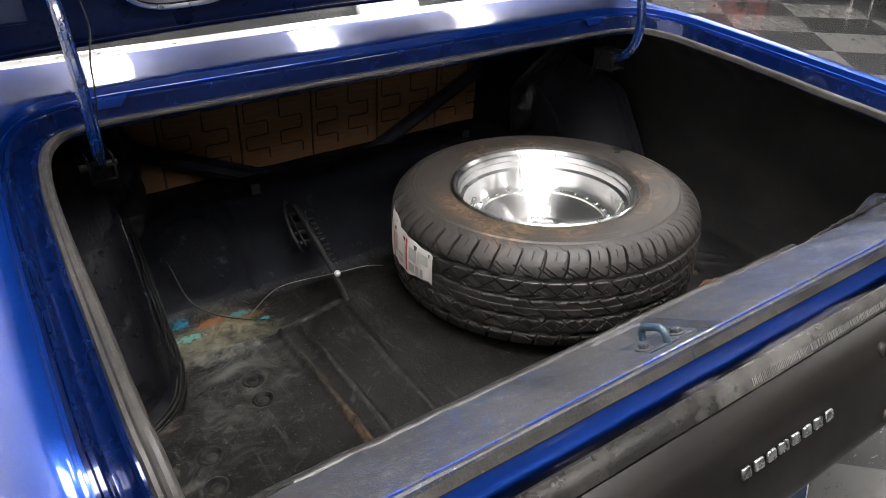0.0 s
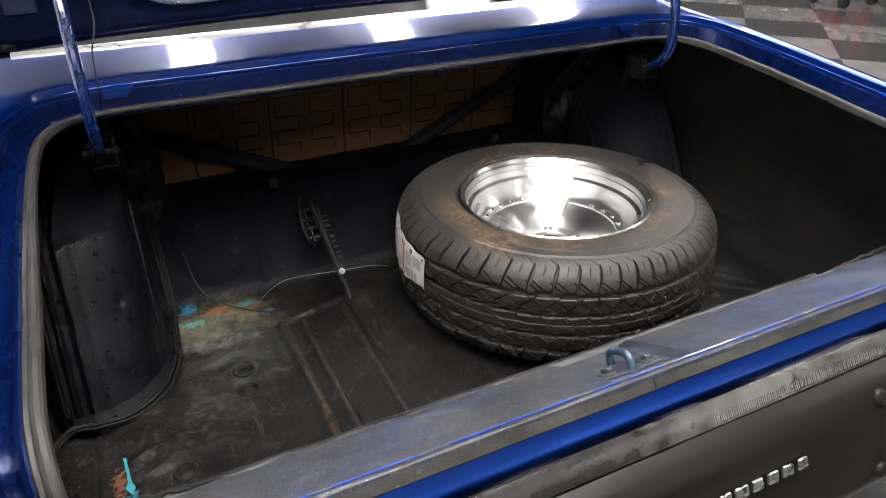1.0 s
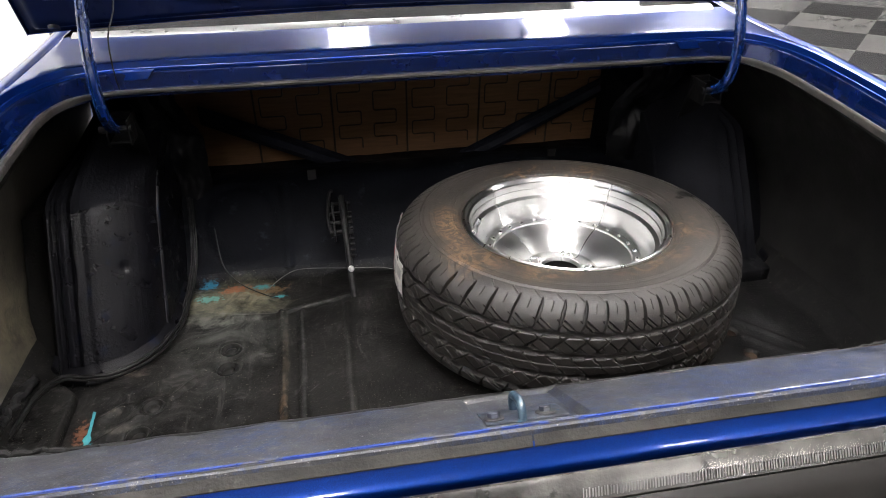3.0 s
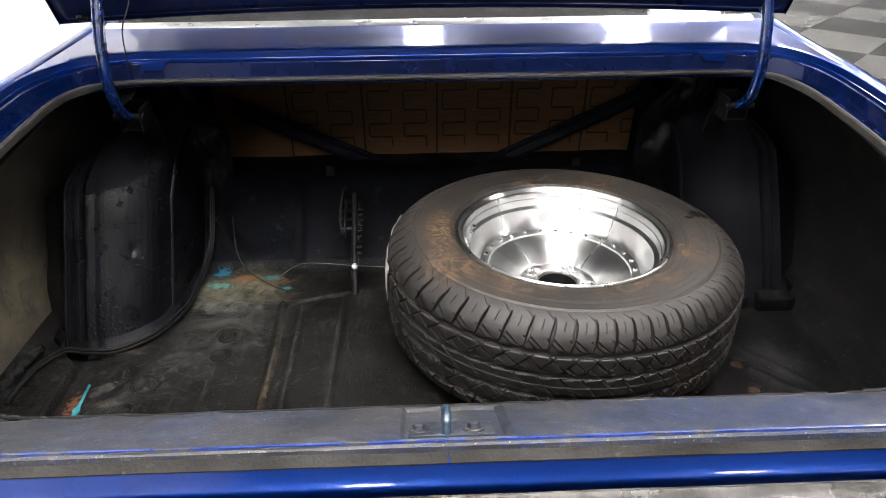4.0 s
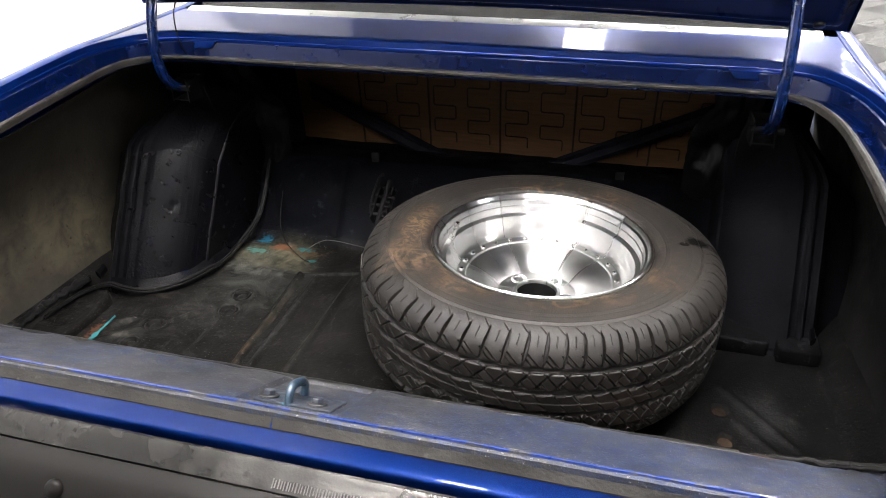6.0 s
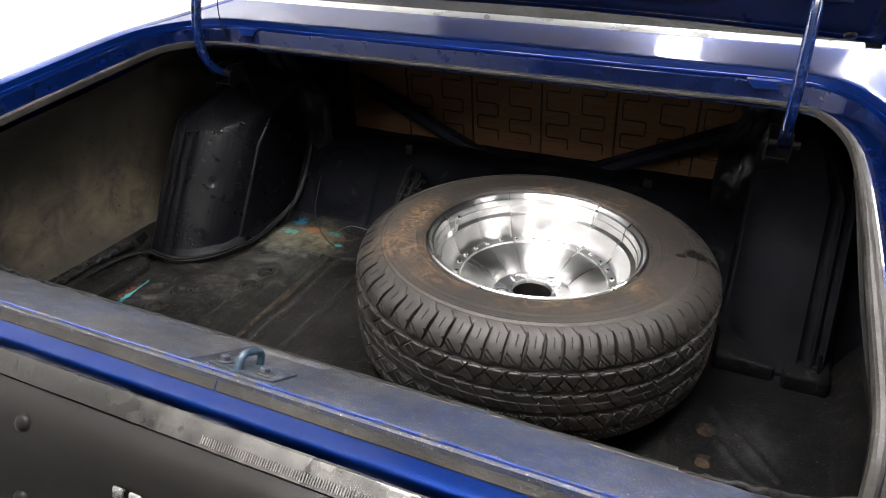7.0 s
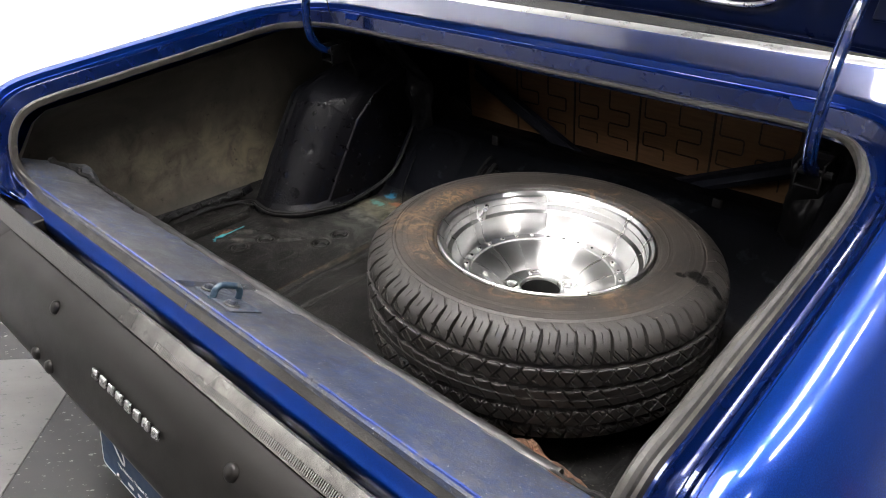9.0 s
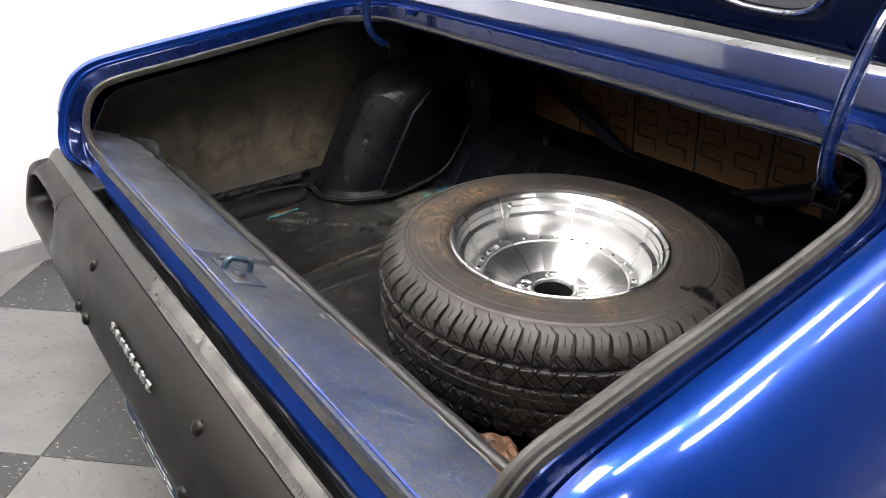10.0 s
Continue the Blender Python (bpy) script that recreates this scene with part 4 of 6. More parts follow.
# Inner skins of the quarter panels
for sx in (-1, 1):
    rows = []
    for j in range(50):
        y = -0.66 + 1.44 * j / 49
        top = 0.925 + 0.1 * min(y, 0.15) - 0.02 if y > -0.56 else 0.869 - 0.02 - 1.5 * (-0.56 - y)
        row = []
        for x, t in ((0.815, 0.0), (0.845, 0.05), (0.862, 0.2), (0.868, 0.4), (0.855, 0.6), (0.825, 0.78), (0.785, 0.90), (0.735, 0.98), (0.712, 1.0)):
            z = 0.41 + (top - 0.41) * t
            b = 0.006 * noise.noise((y * 4, t * 4, sx)) - 0.012 * math.exp(-((t - 0.33 - 0.15 * y) / 0.03) ** 2)
            row.append(Vector((sx * (x + b), y, z)))
        rows.append(row)
    # The right panel's black puts the unlit side's shade into its colour.
    part("inner_side_panel", sheet(rows), SIDE if sx < 0 else SIDE_BLACK, car, "stained grey-brown inner side panel, lit band painted in" if sx < 0 else "inner side panel, blackened for the unlit side", sharp=60)

# Shelf over the front of the trunk, widened to block stray light, and the seat-back board
bm = box((1.70, 0.58, 0.012), (0, 0.49, 0.915), 0.002)
part("parcel_shelf", bm, BLACK, car, smooth=False)
bm = box((1.7, 0.012, 0.5), (0, 0.775, 0.75), 0.0)
part("bulkhead", bm, BLACK, car, smooth=False)
rows = [[Vector((x, 0.752 - 0.11 * (z - 0.52) + 0.002 * noise.noise((x * 5, z * 5, 1)), z)) for x in [-0.62 + 1.24 * i / 60 for i in range(61)]] for z in [0.48 + 0.44 * k / 20 for k in range(21)]]
board = part("seat_back_board", sheet(rows), BOARD, car, "brown fibreboard seat back with pressed lines")
# Dark half-sunk beads stand in for the shade in the pressed grooves.
GROOVE_SHADE = worn("dark groove shade", (0.02, 0.012, 0.006), (0.03, 0.018, 0.01), 20, (0.8, 0.9), relief=())


def on_board(x, z):
    return Vector((x, 0.751 - 0.11 * (z - 0.52), z))


for k in range(-2, 3):
    x0 = 0.0145 + 0.2155 * k
    part("groove_bead", tube([on_board(x0, 0.50 + 0.05 * i) for i in range(9)], 0.0032, 5, flat=1.0), GROOVE_SHADE, board)
    for off in (0.016, 0.118):
        pts = []
        lvl = [0.545, 0.584, 0.626, 0.668, 0.727, 0.77, 0.82]
        a, b = x0 + off, x0 + off + 0.066
        for i, z in enumerate(lvl[:-1]):
            x = a if i % 2 else b
            y2 = lvl[i + 1]
            other = b if i % 2 else a
            pts += [(x, z + 0.006), (x, y2 - 0.006), (x + (other - x) * 0.025, y2 - 0.0018), (x + (other - x) * 0.09, y2), (other - (other - x) * 0.09, y2), (other - (other - x) * 0.025, y2 + 0.0018)]
        part("groove_bead", tube([on_board(*p) for p in pts], 0.0022, 5), GROOVE_SHADE, board)

# Braces behind the seat, shelf edge and hinge brackets
for a, b in (((-0.56, 0.715), (-0.12, 0.515)), ((0.60, 0.73), (0.13, 0.51))):
    bm = sheet([[Vector((x, 0.70, z - 0.045)), Vector((x, 0.688, z - 0.028)), Vector((x, 0.70, z - 0.012)), Vector((x, 0.688, z + 0.004)), Vector((x, 0.70, z + 0.010))] for x, z in (a, ((a[0] + b[0]) / 2, (a[1] + b[1]) / 2), b)])
    part("seat_brace", thick(bm, 0.003), worn("navy brace paint", (0.009, 0.010, 0.016), (0.017, 0.018, 0.027), 12, (0.5, 0.7), relief=((120, 0.3),), spec=0.1), car, "dark diagonal brace")

ARM = [(0.158, 0.858), (0.128, 0.875), (0.104, 0.905), (0.095, 0.95), (0.100, 1.0), (0.116, 1.05), (0.142, 1.10), (0.175, 1.14), (0.215, 1.165)]
for sx in (-1, 1):
    x = sx * 0.622
    pts = smooth_path([(x, y, z) for i, (y, z) in enumerate(ARM)], 6)
    rows = []
    for i, p in enumerate(pts):
        d = (pts[min(i + 1, len(pts) - 1)] - pts[max(i - 1, 0)]).normalized()
        s = Vector((1, 0, 0))
        u = s.cross(d).normalized()
        w, hgt = 0.0098, 0.0095
        ring = []
        for a, b in ((-1, -0.45), (-0.8, -0.85), (-0.35, -1), (0.35, -1), (0.8, -0.85), (1, -0.45), (1, 0.5), (0.75, 0.9), (0.5, 1), (0.3, 0.55), (-0.3, 0.55), (-0.5, 1), (-0.75, 0.9), (-1, 0.5)):
            ring.append(p + s * a * w + u * b * hgt)
        rows.append(ring)
    bm = sheet(rows, True)
    arm = part("hinge_arm", bm, BLUE_ARM, car, "curved blue lid hinge arm", sharp=40)
    bm = None
    for k in (-1, 1):
        bm = box((0.004, 0.06, 0.050), (x + k * 0.020 - sx * 0.004, 0.175, 0.852), 0.0015, bm=bm)
    bm = box((0.045, 0.012, 0.055), (x - sx * 0.004, 0.208, 0.850), 0.002, bm=bm)
    bm = box((0.044, 0.06, 0.004), (x - sx * 0.004, 0.175, 0.834), 0.001, bm=bm)
    bm = tube([(x - 0.03, 0.152, 0.860), (x + 0.03, 0.152, 0.860)], 0.007, 10, bm=bm)
    part("hinge_bracket", bm, BRACKET, car, "black hinge bracket", smooth=False)
    bm = sheet([[Vector((x + sx * 0.030, 0.196, 0.868)), Vector((x - sx * 0.028, 0.196, 0.868))], [Vector((x + sx * 0.026, 0.204, 0.83)), Vector((x - sx * 0.036, 0.204, 0.83))], [Vector((x + sx * 0.004, 0.225, 0.79)), Vector((x - sx * 0.034, 0.228, 0.775))]])
    part("hinge_post", thick(bm, 0.004), BRACKET, car, "black hinge post")
# crumpled black sheet metal below each hinge, between the wheel housing and the seat back
LINER = worn("crumpled black panel paint", (0.0024, 0.0024, 0.0030), (0.0060, 0.0060, 0.0072), 18, (0.30, 0.48), relief=((120, 0.4), (40, 0.3)), spec=0.16)
for sx in (-1, 1):
    rows = []
    for j in range(46):
        v = j / 45
        z = 0.525 + 0.345 * v
        edge = 0.516 + 0.010 * noise.noise((v * 5, sx, 3)) + 0.004 * noise.noise((v * 17, sx, 8)) + 0.030 * ramp(v, 0.55, 1.0)
        row = []
        for i in range(26):
            u = i / 25
            x = edge + (0.640 - edge) * u
            y = 0.425 - 0.10 * ramp(v, 0.55, 1.0) + 0.020 * noise.noise((u * 3.1, v * 5, 2 + sx)) + 0.007 * noise.noise((u * 9, v * 14, 5 + sx)) + 0.020 * (1 - u) ** 6
            row.append(Vector((sx * x, y, z)))
        rows.append(row)
    part("crumpled_panel", thick(sheet(rows), 0.0018), LINER, car, "crumpled black sheet metal below the hinge", sharp=50)
# thin wire beside one arm
pts = smooth_path([(-0.606, 0.20, 0.915), (-0.602, 0.165, 0.945), (-0.598, 0.148, 0.99), (-0.594, 0.150, 1.035), (-0.580, 0.175, 1.08), (-0.582, 0.21, 1.13)], 6)
part("lid_wire", tube(pts, 0.0014, 6), CABLE, car, "thin black wire")

# ---------------------------------------------------------------- the open lid


def lid_point(x, s, depth):
    """s: metres from the hinge edge up the lid; depth: from the inner face to the skin."""
    bow = 0.085 * (1 - (x / 0.77) ** 2)
    x -= 0.014
    y0, z0 = 0.305 + bow, 1.009 + 0.006 * bow / 0.085
    n = Vector((0, 0.87, 0.49))
    u = Vector((0, -0.49, 0.87))
    return Vector((x, y0, z0)) + u * s + n * depth


xs = [-0.77 + 1.54 * i / 40 for i in range(41)]
skin = []
for s in (0.0, 0.01, 0.1, 0.3, 0.6, 0.9, 1.0):
    skin.append([lid_point(x, s, 0.03 + 0.02 * math.sin(math.pi * min(s, 1.0))) for x in xs])
bm = sheet(skin)
rim_rows = [[lid_point(x, 0.0, d) for x in xs] for d in (0.03, 0.018, 0.004)]
sheet(rim_rows, bm=bm)
sheet([[lid_point(x, 1.0, d) for x in xs] for d in (0.03, 0.0)], bm=bm)
for x in (-0.77, 0.77):
    sheet([[lid_point(x, s, 0.035), lid_point(x, s, 0.0)] for s in (0, 0.1, 0.3, 0.6, 1.0)], bm=bm)
lid = part("trunk_lid", bm, BLUE, car, "open trunk lid")


def lid_depth(x, s):
    """The pressed inner frame: a raised border with ribs round sunk fields."""
    e = min(s, 1.0 - s, 0.77 - abs(x))
    d = 0.004 - 0.022 * ramp(e, 0.012, 0.03)
    for cx, cs, rx, rs in ((0.0, 0.30, 0.13, 0.16), (-0.37, 0.207, 0.145, 0.140), (0.37, 0.207, 0.145, 0.140), (0.0, 0.72, 0.13, 0.17), (-0.40, 0.72, 0.17, 0.17), (0.40, 0.72, 0.17, 0.17)):
        q = (abs((x - cx) / rx) ** 4 + abs((s - cs) / rs) ** 4) ** 0.25
        d += 0.028 * (1 - ramp(q, 0.88, 1.02))
    return d


rows = [[lid_point(x, s, lid_depth(x, s)) for x in [-0.765 + 1.53 * i / 150 for i in range(151)]] for s in [0.002 + 0.996 * k / 100 for k in range(101)]]
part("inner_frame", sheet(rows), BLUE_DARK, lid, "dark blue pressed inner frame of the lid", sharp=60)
for sx in (-1, 1):
    ring = []
    for k in range(65):
        a = 2 * math.pi * k / 64
        c, q = math.cos(a), math.sin(a)
        ring.append(lid_point(sx * 0.37 + 0.134 * math.copysign(abs(c) ** 0.7, c), 0.207 + 0.132 * math.copysign(abs(q) ** 0.7, q), -0.015))
    part("cutout_rim", tube(ring, 0.0045, 8), TRIM, lid, "bright rolled rim of the lid's cut-out")
    # Grey panel paints the light reflected by the skin inside the cut-out.
    bm = sheet([[lid_point(sx * 0.37 + r * 0.134 * math.copysign(abs(math.cos(a)) ** 0.7, math.cos(a)), 0.207 + r * 0.132 * math.copysign(abs(math.sin(a)) ** 0.7, math.sin(a)), 0.003 - 0.006 * r) for a in [2 * math.pi * k / 48 for k in range(48)]] for r in (0.05, 0.4, 0.8, 1.0)], True)
    part("cutout_panel", bm, SKIN_LIT, lid, "inner face of the lid skin, its reflected light painted grey")
for sx in (-1, 1):
    bm = box((0.05, 0.09, 0.012), (0, 0, 0), 0.004)
    bmesh.ops.transform(bm, matrix=Matrix.Translation(lid_point(sx * 0.67, 0.15, -0.022)) @ Euler((radians(61), 0, 0)).to_matrix().to_4x4(), verts=bm.verts[:])
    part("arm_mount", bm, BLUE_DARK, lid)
    bm = lathe([(0.0, 0.0), (0.011, 0.0), (0.011, 0.006), (0.008, 0.008), (0.0, 0.008)], n=12)
    bmesh.ops.transform(bm, matrix=Matrix.Translation(lid_point(sx * 0.71, 0.035, -0.020)) @ Euler((radians(150), 0, 0)).to_matrix().to_4x4(), verts=bm.verts[:])
    part("rubber_plug", bm, CABLE, lid)

# ---------------------------------------------------------------- striker on the lip
SL = Vector((0, 0.138, -0.0775)).normalized()     # down the slope, into the trunk
SN = Vector((0, 0.0775, 0.138)).normalized()
striker = empty("striker", (-0.004, -0.574, 0.6890))
tagged(striker, "worn blue steel latch striker bolted to the lip", "striker")
STRIKER = worn("worn blue steel", (0.040, 0.052, 0.085), (0.085, 0.088, 0.098), 40, (0.35, 0.6), metal=0.4, relief=((150, 0.4),), fine=(80, (0.02, 0.10, 0.16), 0.60))
M = Matrix((Vector((1, 0, 0)), SL, SN)).transposed().to_4x4()


def on_lip(bm):
    bmesh.ops.transform(bm, matrix=M, verts=bm.verts[:])
    return bm


part("plate", on_lip(box((0.108, 0.060, 0.004), (-0.006, 0.003, 0.0028), 0.0016)), STRIKER, striker)
for k in (-0.046, 0.022):
    bm = lathe([(0.0135, 0.005), (0.0135, 0.0065), (0.0125, 0.0075), (0.008, 0.0078)], (k, -0.009, 0), 20)
    part("washer", on_lip(bm), STEEL, striker)
    bm = lathe([(0.0, 0.0145), (0.006, 0.0145), (0.0082, 0.0130), (0.0082, 0.007)], (k, -0.009, 0), 6)
    part("bolt", on_lip(bm), STRIKER, striker)
pts = [(-0.012, -0.022, 0.0), (-0.012, -0.022, 0.014), (-0.012, -0.018, 0.022), (-0.012, -0.010, 0.026), (-0.012, 0.014, 0.026), (-0.012, 0.022, 0.022), (-0.012, 0.026, 0.014), (-0.012, 0.026, 0.0)]
part("loop", on_lip(tube(smooth_path(pts, 4), 0.0058, 12)), worn("chipped blue striker loop", (0.022, 0.045, 0.085), (0.05, 0.085, 0.11), 90, (0.3, 0.5), metal=0.3, relief=((200, 0.4),), fine=(60, (0.12, 0.12, 0.12), 0.60)), striker, "round striker loop with chipped teal paint")

# rolled edge below the lip, and a scraped pale line
bm = tube([(-0.74 + 1.30 * i / 60, -0.449 + 0.003 * noise.noise((i * 0.3, 0, 0)), 0.6045 + 0.002 * noise.noise((i * 0.4, 3, 0))) for i in range(61)], lambda t: 0.0125 + 0.0012 * noise.noise((t * 30, 2, 2)), 12)
part("rolled_edge", bm, worn("worn black paint over steel", (0.012, 0.012, 0.012), (0.03, 0.03, 0.03), 18, (0.3, 0.5), relief=((90, 0.4),), fine=(30, (0.10, 0.09, 0.075), 0.63)), car, "rolled black inner edge of the lip")
bm = extrude_x([(-0.4870, 0.6515), (-0.4815, 0.6475), (-0.4795, 0.641), (-0.486, 0.643)], 0.14, 0.62, 60, bend=lambda x: Vector((0, 0.0016 * noise.noise((x * 30, 0, 7)), 0.001 * noise.noise((x * 25, 4, 7)))))
part("scraped_edge", bm, worn("scraped pale primer", (0.13, 0.125, 0.105), (0.24, 0.23, 0.20), 30, (0.6, 0.8), relief=((120, 0.4),), fine=(18, (0.10, 0.045, 0.022), 0.52)), car, "scraped pale edge with rust")

# ---------------------------------------------------------------- bumper
BUMP = [(-0.6900, 0.680), (-0.6890, 0.702), (-0.6905, 0.7072), (-0.6935, 0.7085), (-0.699, 0.7055), (-0.7085, 0.6945), (-0.7135, 0.6880), (-0.7125, 0.6815), (-0.7150, 0.6812), (-0.7180, 0.6845), (-0.735, 0.680), (-0.748, 0.672), (-0.758, 0.660),
        (-0.768, 0.640), (-0.777, 0.615), (-0.786, 0.588), (-0.794, 0.560), (-0.797, 0.548), (-0.796, 0.538), (-0.790, 0.529), (-0.775, 0.522), (-0.74, 0.520)]


def bump_bend(x):
    return Vector((0, 0.0, 0.004 * ramp(abs(x), 0.5, 0.9)))


def bump_rows(ks, x0, x1, n):
    return [[Vector((x0 + (x1 - x0) * i / (n - 1), *BUMP[k])) + bump_bend(x0 + (x1 - x0) * i / (n - 1)) + Vector((0, 0, 0.0008 * noise.noise((x0 + (x1 - x0) * i / (n - 1)) * Vector((9, 0, 0)) + Vector((0, k, 0))))) for k in ks] for i in range(n)]


bumper = empty("bumper", (0, -0.74, 0.6))
bumper.parent = car
bumper["label"] = "satin black painted rear bumper"
bumper.matrix_parent_inverse = Matrix()


def at_bumper(bm):
    bmesh.ops.translate(bm, verts=bm.verts[:], vec=(0, 0.74, -0.6))
    return bm


edge_rows = bump_rows(range(0, 8), -0.852, 0.852, 120)
for row in edge_rows:
    for p in row:
        p.z -= 0.034 * ramp(abs(p.x), 0.78, 0.86) ** 1.5
        p.y -= 0.010 * ramp(abs(p.x), 0.78, 0.86)
part("top_edge", at_bumper(thick(sheet(edge_rows), -0.002)), BUMPER_TOP, bumper, "scuffed bare grey top edge", sharp=40)
part("face", at_bumper(thick(sheet(bump_rows(range(7, 22), -0.55, 0.55, 70)), -0.002)), BUMPER, bumper, "satin black face", sharp=40)
# Added bright strip imitates the highlight along the face's bevelled crease.
bm = sheet([[Vector((x, -0.7150, 0.6826 + 0.0004 * noise.noise((x * 30, 0, 0)))) + bump_bend(x), Vector((x, -0.7172, 0.6856)) + bump_bend(x), Vector((x, -0.7195, 0.6856 - 0.0004 * noise.noise((x * 25, 2, 0)))) + bump_bend(x)] for x in [-0.12 + 0.86 * i / 120 for i in range(121)]])
part("highlight_strip", at_bumper(thick(bm, 0.0006)), worn("bright highlight strip", (0.28, 0.27, 0.25), (0.5, 0.48, 0.45), 25, (0.25, 0.4), metal=0.9, relief=((150, 0.3),), fine=(20, (0.04, 0.04, 0.04), 0.60)), bumper, "bright strip painting the crease's highlight")
# file marks on the top edge
bm = bmesh.new()
rnd = random.Random(9)
for i in range(150):
    x = 0.02 + 0.0036 * i + 0.0005 * rnd.random()
    w = 0.0005 + 0.0004 * rnd.random()
    a, b2 = 0.15 + 0.15 * rnd.random(), 0.95 + 0.12 * rnd.random()
    vs = [Vector((x + s, -0.7035 - 0.0080 * t, 0.7003 - 0.0098 * t)) + bump_bend(x) for s, t in ((-w, b2), (w, b2), (w + 0.0012, a), (-w + 0.0012, a))]
    bm.faces.new([bm.verts.new(v + Vector((0, -0.0026, 0.0022))) for v in vs])
tagged(part("file_mark", at_bumper(thick(bm, 0.0006)), FILED, bumper, "bright file marks", smooth=False), kind="stuff")
FACE = sorted((z, y) for y, z in BUMP[8:20])


def face_y(z):
    return float(np.interp(z, [a for a, b in FACE], [b for a, b in FACE]))


# bumper ends with the lamp openings
for sx in (-1, 1):
    def end_ring(hx0, hx1, hz, e_in, dy, cz=0.613):
        """A closed ring in the bumper's face: inner and outer half widths from x .715, half height, corner power."""
        out = []
        for i in range(56):
            a = 2 * math.pi * (i + 0.5) / 56
            c, s = math.cos(a), math.sin(a)
            e = 2 / (e_in if c < 0 else 4.2)
            px = math.copysign(abs(c) ** e, c) * (hx0 if c < 0 else hx1)
            z = cz + math.copysign(abs(s) ** e, s) * hz
            out.append(Vector((sx * (0.715 + px), face_y(z) + dy, z + bump_bend(0.715 + px).z)))
        return out
    rings = [(0.165, 0.146, 0.0735, 40, 0.12), (0.165, 0.146, 0.0735, 40, 0.004), (0.165, 0.144, 0.0730, 40, 0.0), (0.155, 0.134, 0.058, 8, 0.0), (0.148, 0.128, 0.050, 5, 0.001), (0.143, 0.123, 0.0455, 4.5, 0.004), (0.139, 0.120, 0.0425, 4.2, 0.012), (0.135, 0.117, 0.041, 4.2, 0.050), (0.132, 0.114, 0.039, 4.2, 0.085), (0.02, 0.02, 0.006, 4.2, 0.088)]
    bezel = part("lamp_bezel", at_bumper(sheet([end_ring(*r) for r in rings], True)), BUMPER, bumper, "black bumper end with a long empty lamp opening", sharp=50)
    for x0, w in ((0.79, 0.030), (0.70, 0.045)):
        bm = tube(smooth_path([(sx * (x0 - w), -0.705, 0.580), (sx * x0, -0.735, 0.592), (sx * (x0 + w), -0.738, 0.594)], 4), 0.010, 10)
        part("lamp_tab", at_bumper(bm), BUMPER, bezel)
# round bolt heads
for x, y, z in ((-0.245, -0.757, 0.664), (0.288, -0.757, 0.664), (-0.243, -0.7965, 0.562), (-0.300, -0.7965, 0.562), (0.285, -0.7965, 0.562)):
    nrm = Vector((0, -0.85, 0.53)) if z > 0.6 else Vector((0, -0.95, 0.25))
    bm = lathe([(0.0125, -0.004), (0.0125, 0.001), (0.011, 0.0045), (0.007, 0.007), (0.0, 0.0078)], n=20)
    bmesh.ops.transform(bm, matrix=Matrix.Translation((x, y, z)) @ nrm.to_track_quat("Z", "Y").to_matrix().to_4x4(), verts=bm.verts[:])
    part("bolt", at_bumper(bm), BUMPER, bumper, "domed black bolt head")
# badge: plain chrome blocks in the place of its letters
for i in range(8):
    x = -0.074 + i * 0.0268
    wide = 0.0185 if i not in (3,) else 0.022
    bm = box((wide, 0.005, 0.0155), (0, 0, 0), 0.0022)
    slope = math.atan2(0.025, 0.009)
    bmesh.ops.transform(bm, matrix=Matrix.Translation((x + 0.009, -0.7775, 0.634 - 0.0 * i)) @ Euler((-radians(90) + slope, 0, 0)).to_matrix().to_4x4(), verts=bm.verts[:])
    part("badge_block", at_bumper(bm), BADGE, bumper, "small raised chrome block")
# frame bracket under the bumper
for x in (-0.25, 0.25):
    bm = box((0.085, 0.10, 0.085), (x, -0.735, 0.4985), 0.012)
    for v in bm.verts:
        if v.co.z < 0.48:
            v.co.x = x + (v.co.x - x) * 0.7
            v.co.y += 0.02
    part("bumper_bracket", at_bumper(bm), BLACK, bumper, "black bracket")

# lower body behind the bumper; the tail panel's black stands in for shade in the gap
bm = box((1.66, 0.03, 0.34), (0, -0.640, 0.47), 0.01)
part("tail_panel", bm, BLACK, car, "lower tail panel, blackened for the gap's shade")
bm = box((1.6, 0.9, 0.012), (0, -0.15, 0.385), 0.004)
part("under_floor", bm, BLACK, car)

for sx in (-1, 1):
    hub = empty("rear_wheel", (sx * 0.715, 0.505, 0.335))
    hub.parent = car
    turn = Euler((0, radians(90), 0)).to_matrix()
    part("tyre", lathe([(0.19, -0.085), (0.21, -0.10), (0.28, -0.105), (0.318, -0.092), (0.333, -0.07), (0.334, 0.0), (0.333, 0.07), (0.318, 0.092), (0.28, 0.105), (0.21, 0.10), (0.19, 0.085)], n=64, turn=turn), CABLE, hub, "black tyre")
    part("rim", lathe([(0.0, 0.03), (0.05, 0.03), (0.06, 0.01), (0.15, 0.02), (0.185, 0.08), (0.20, 0.095), (0.20, -0.095), (0.16, -0.06), (0.0, -0.04)], n=48, turn=turn), STEEL, hub, "plain steel wheel")

plate = empty("dealer_plate", (0, -0.774, 0.468))
tagged(plate, "dark blue dealer plate with a white border below the bumper", "plate")
PT = Euler((radians(81), 0, 0)).to_matrix().to_4x4()


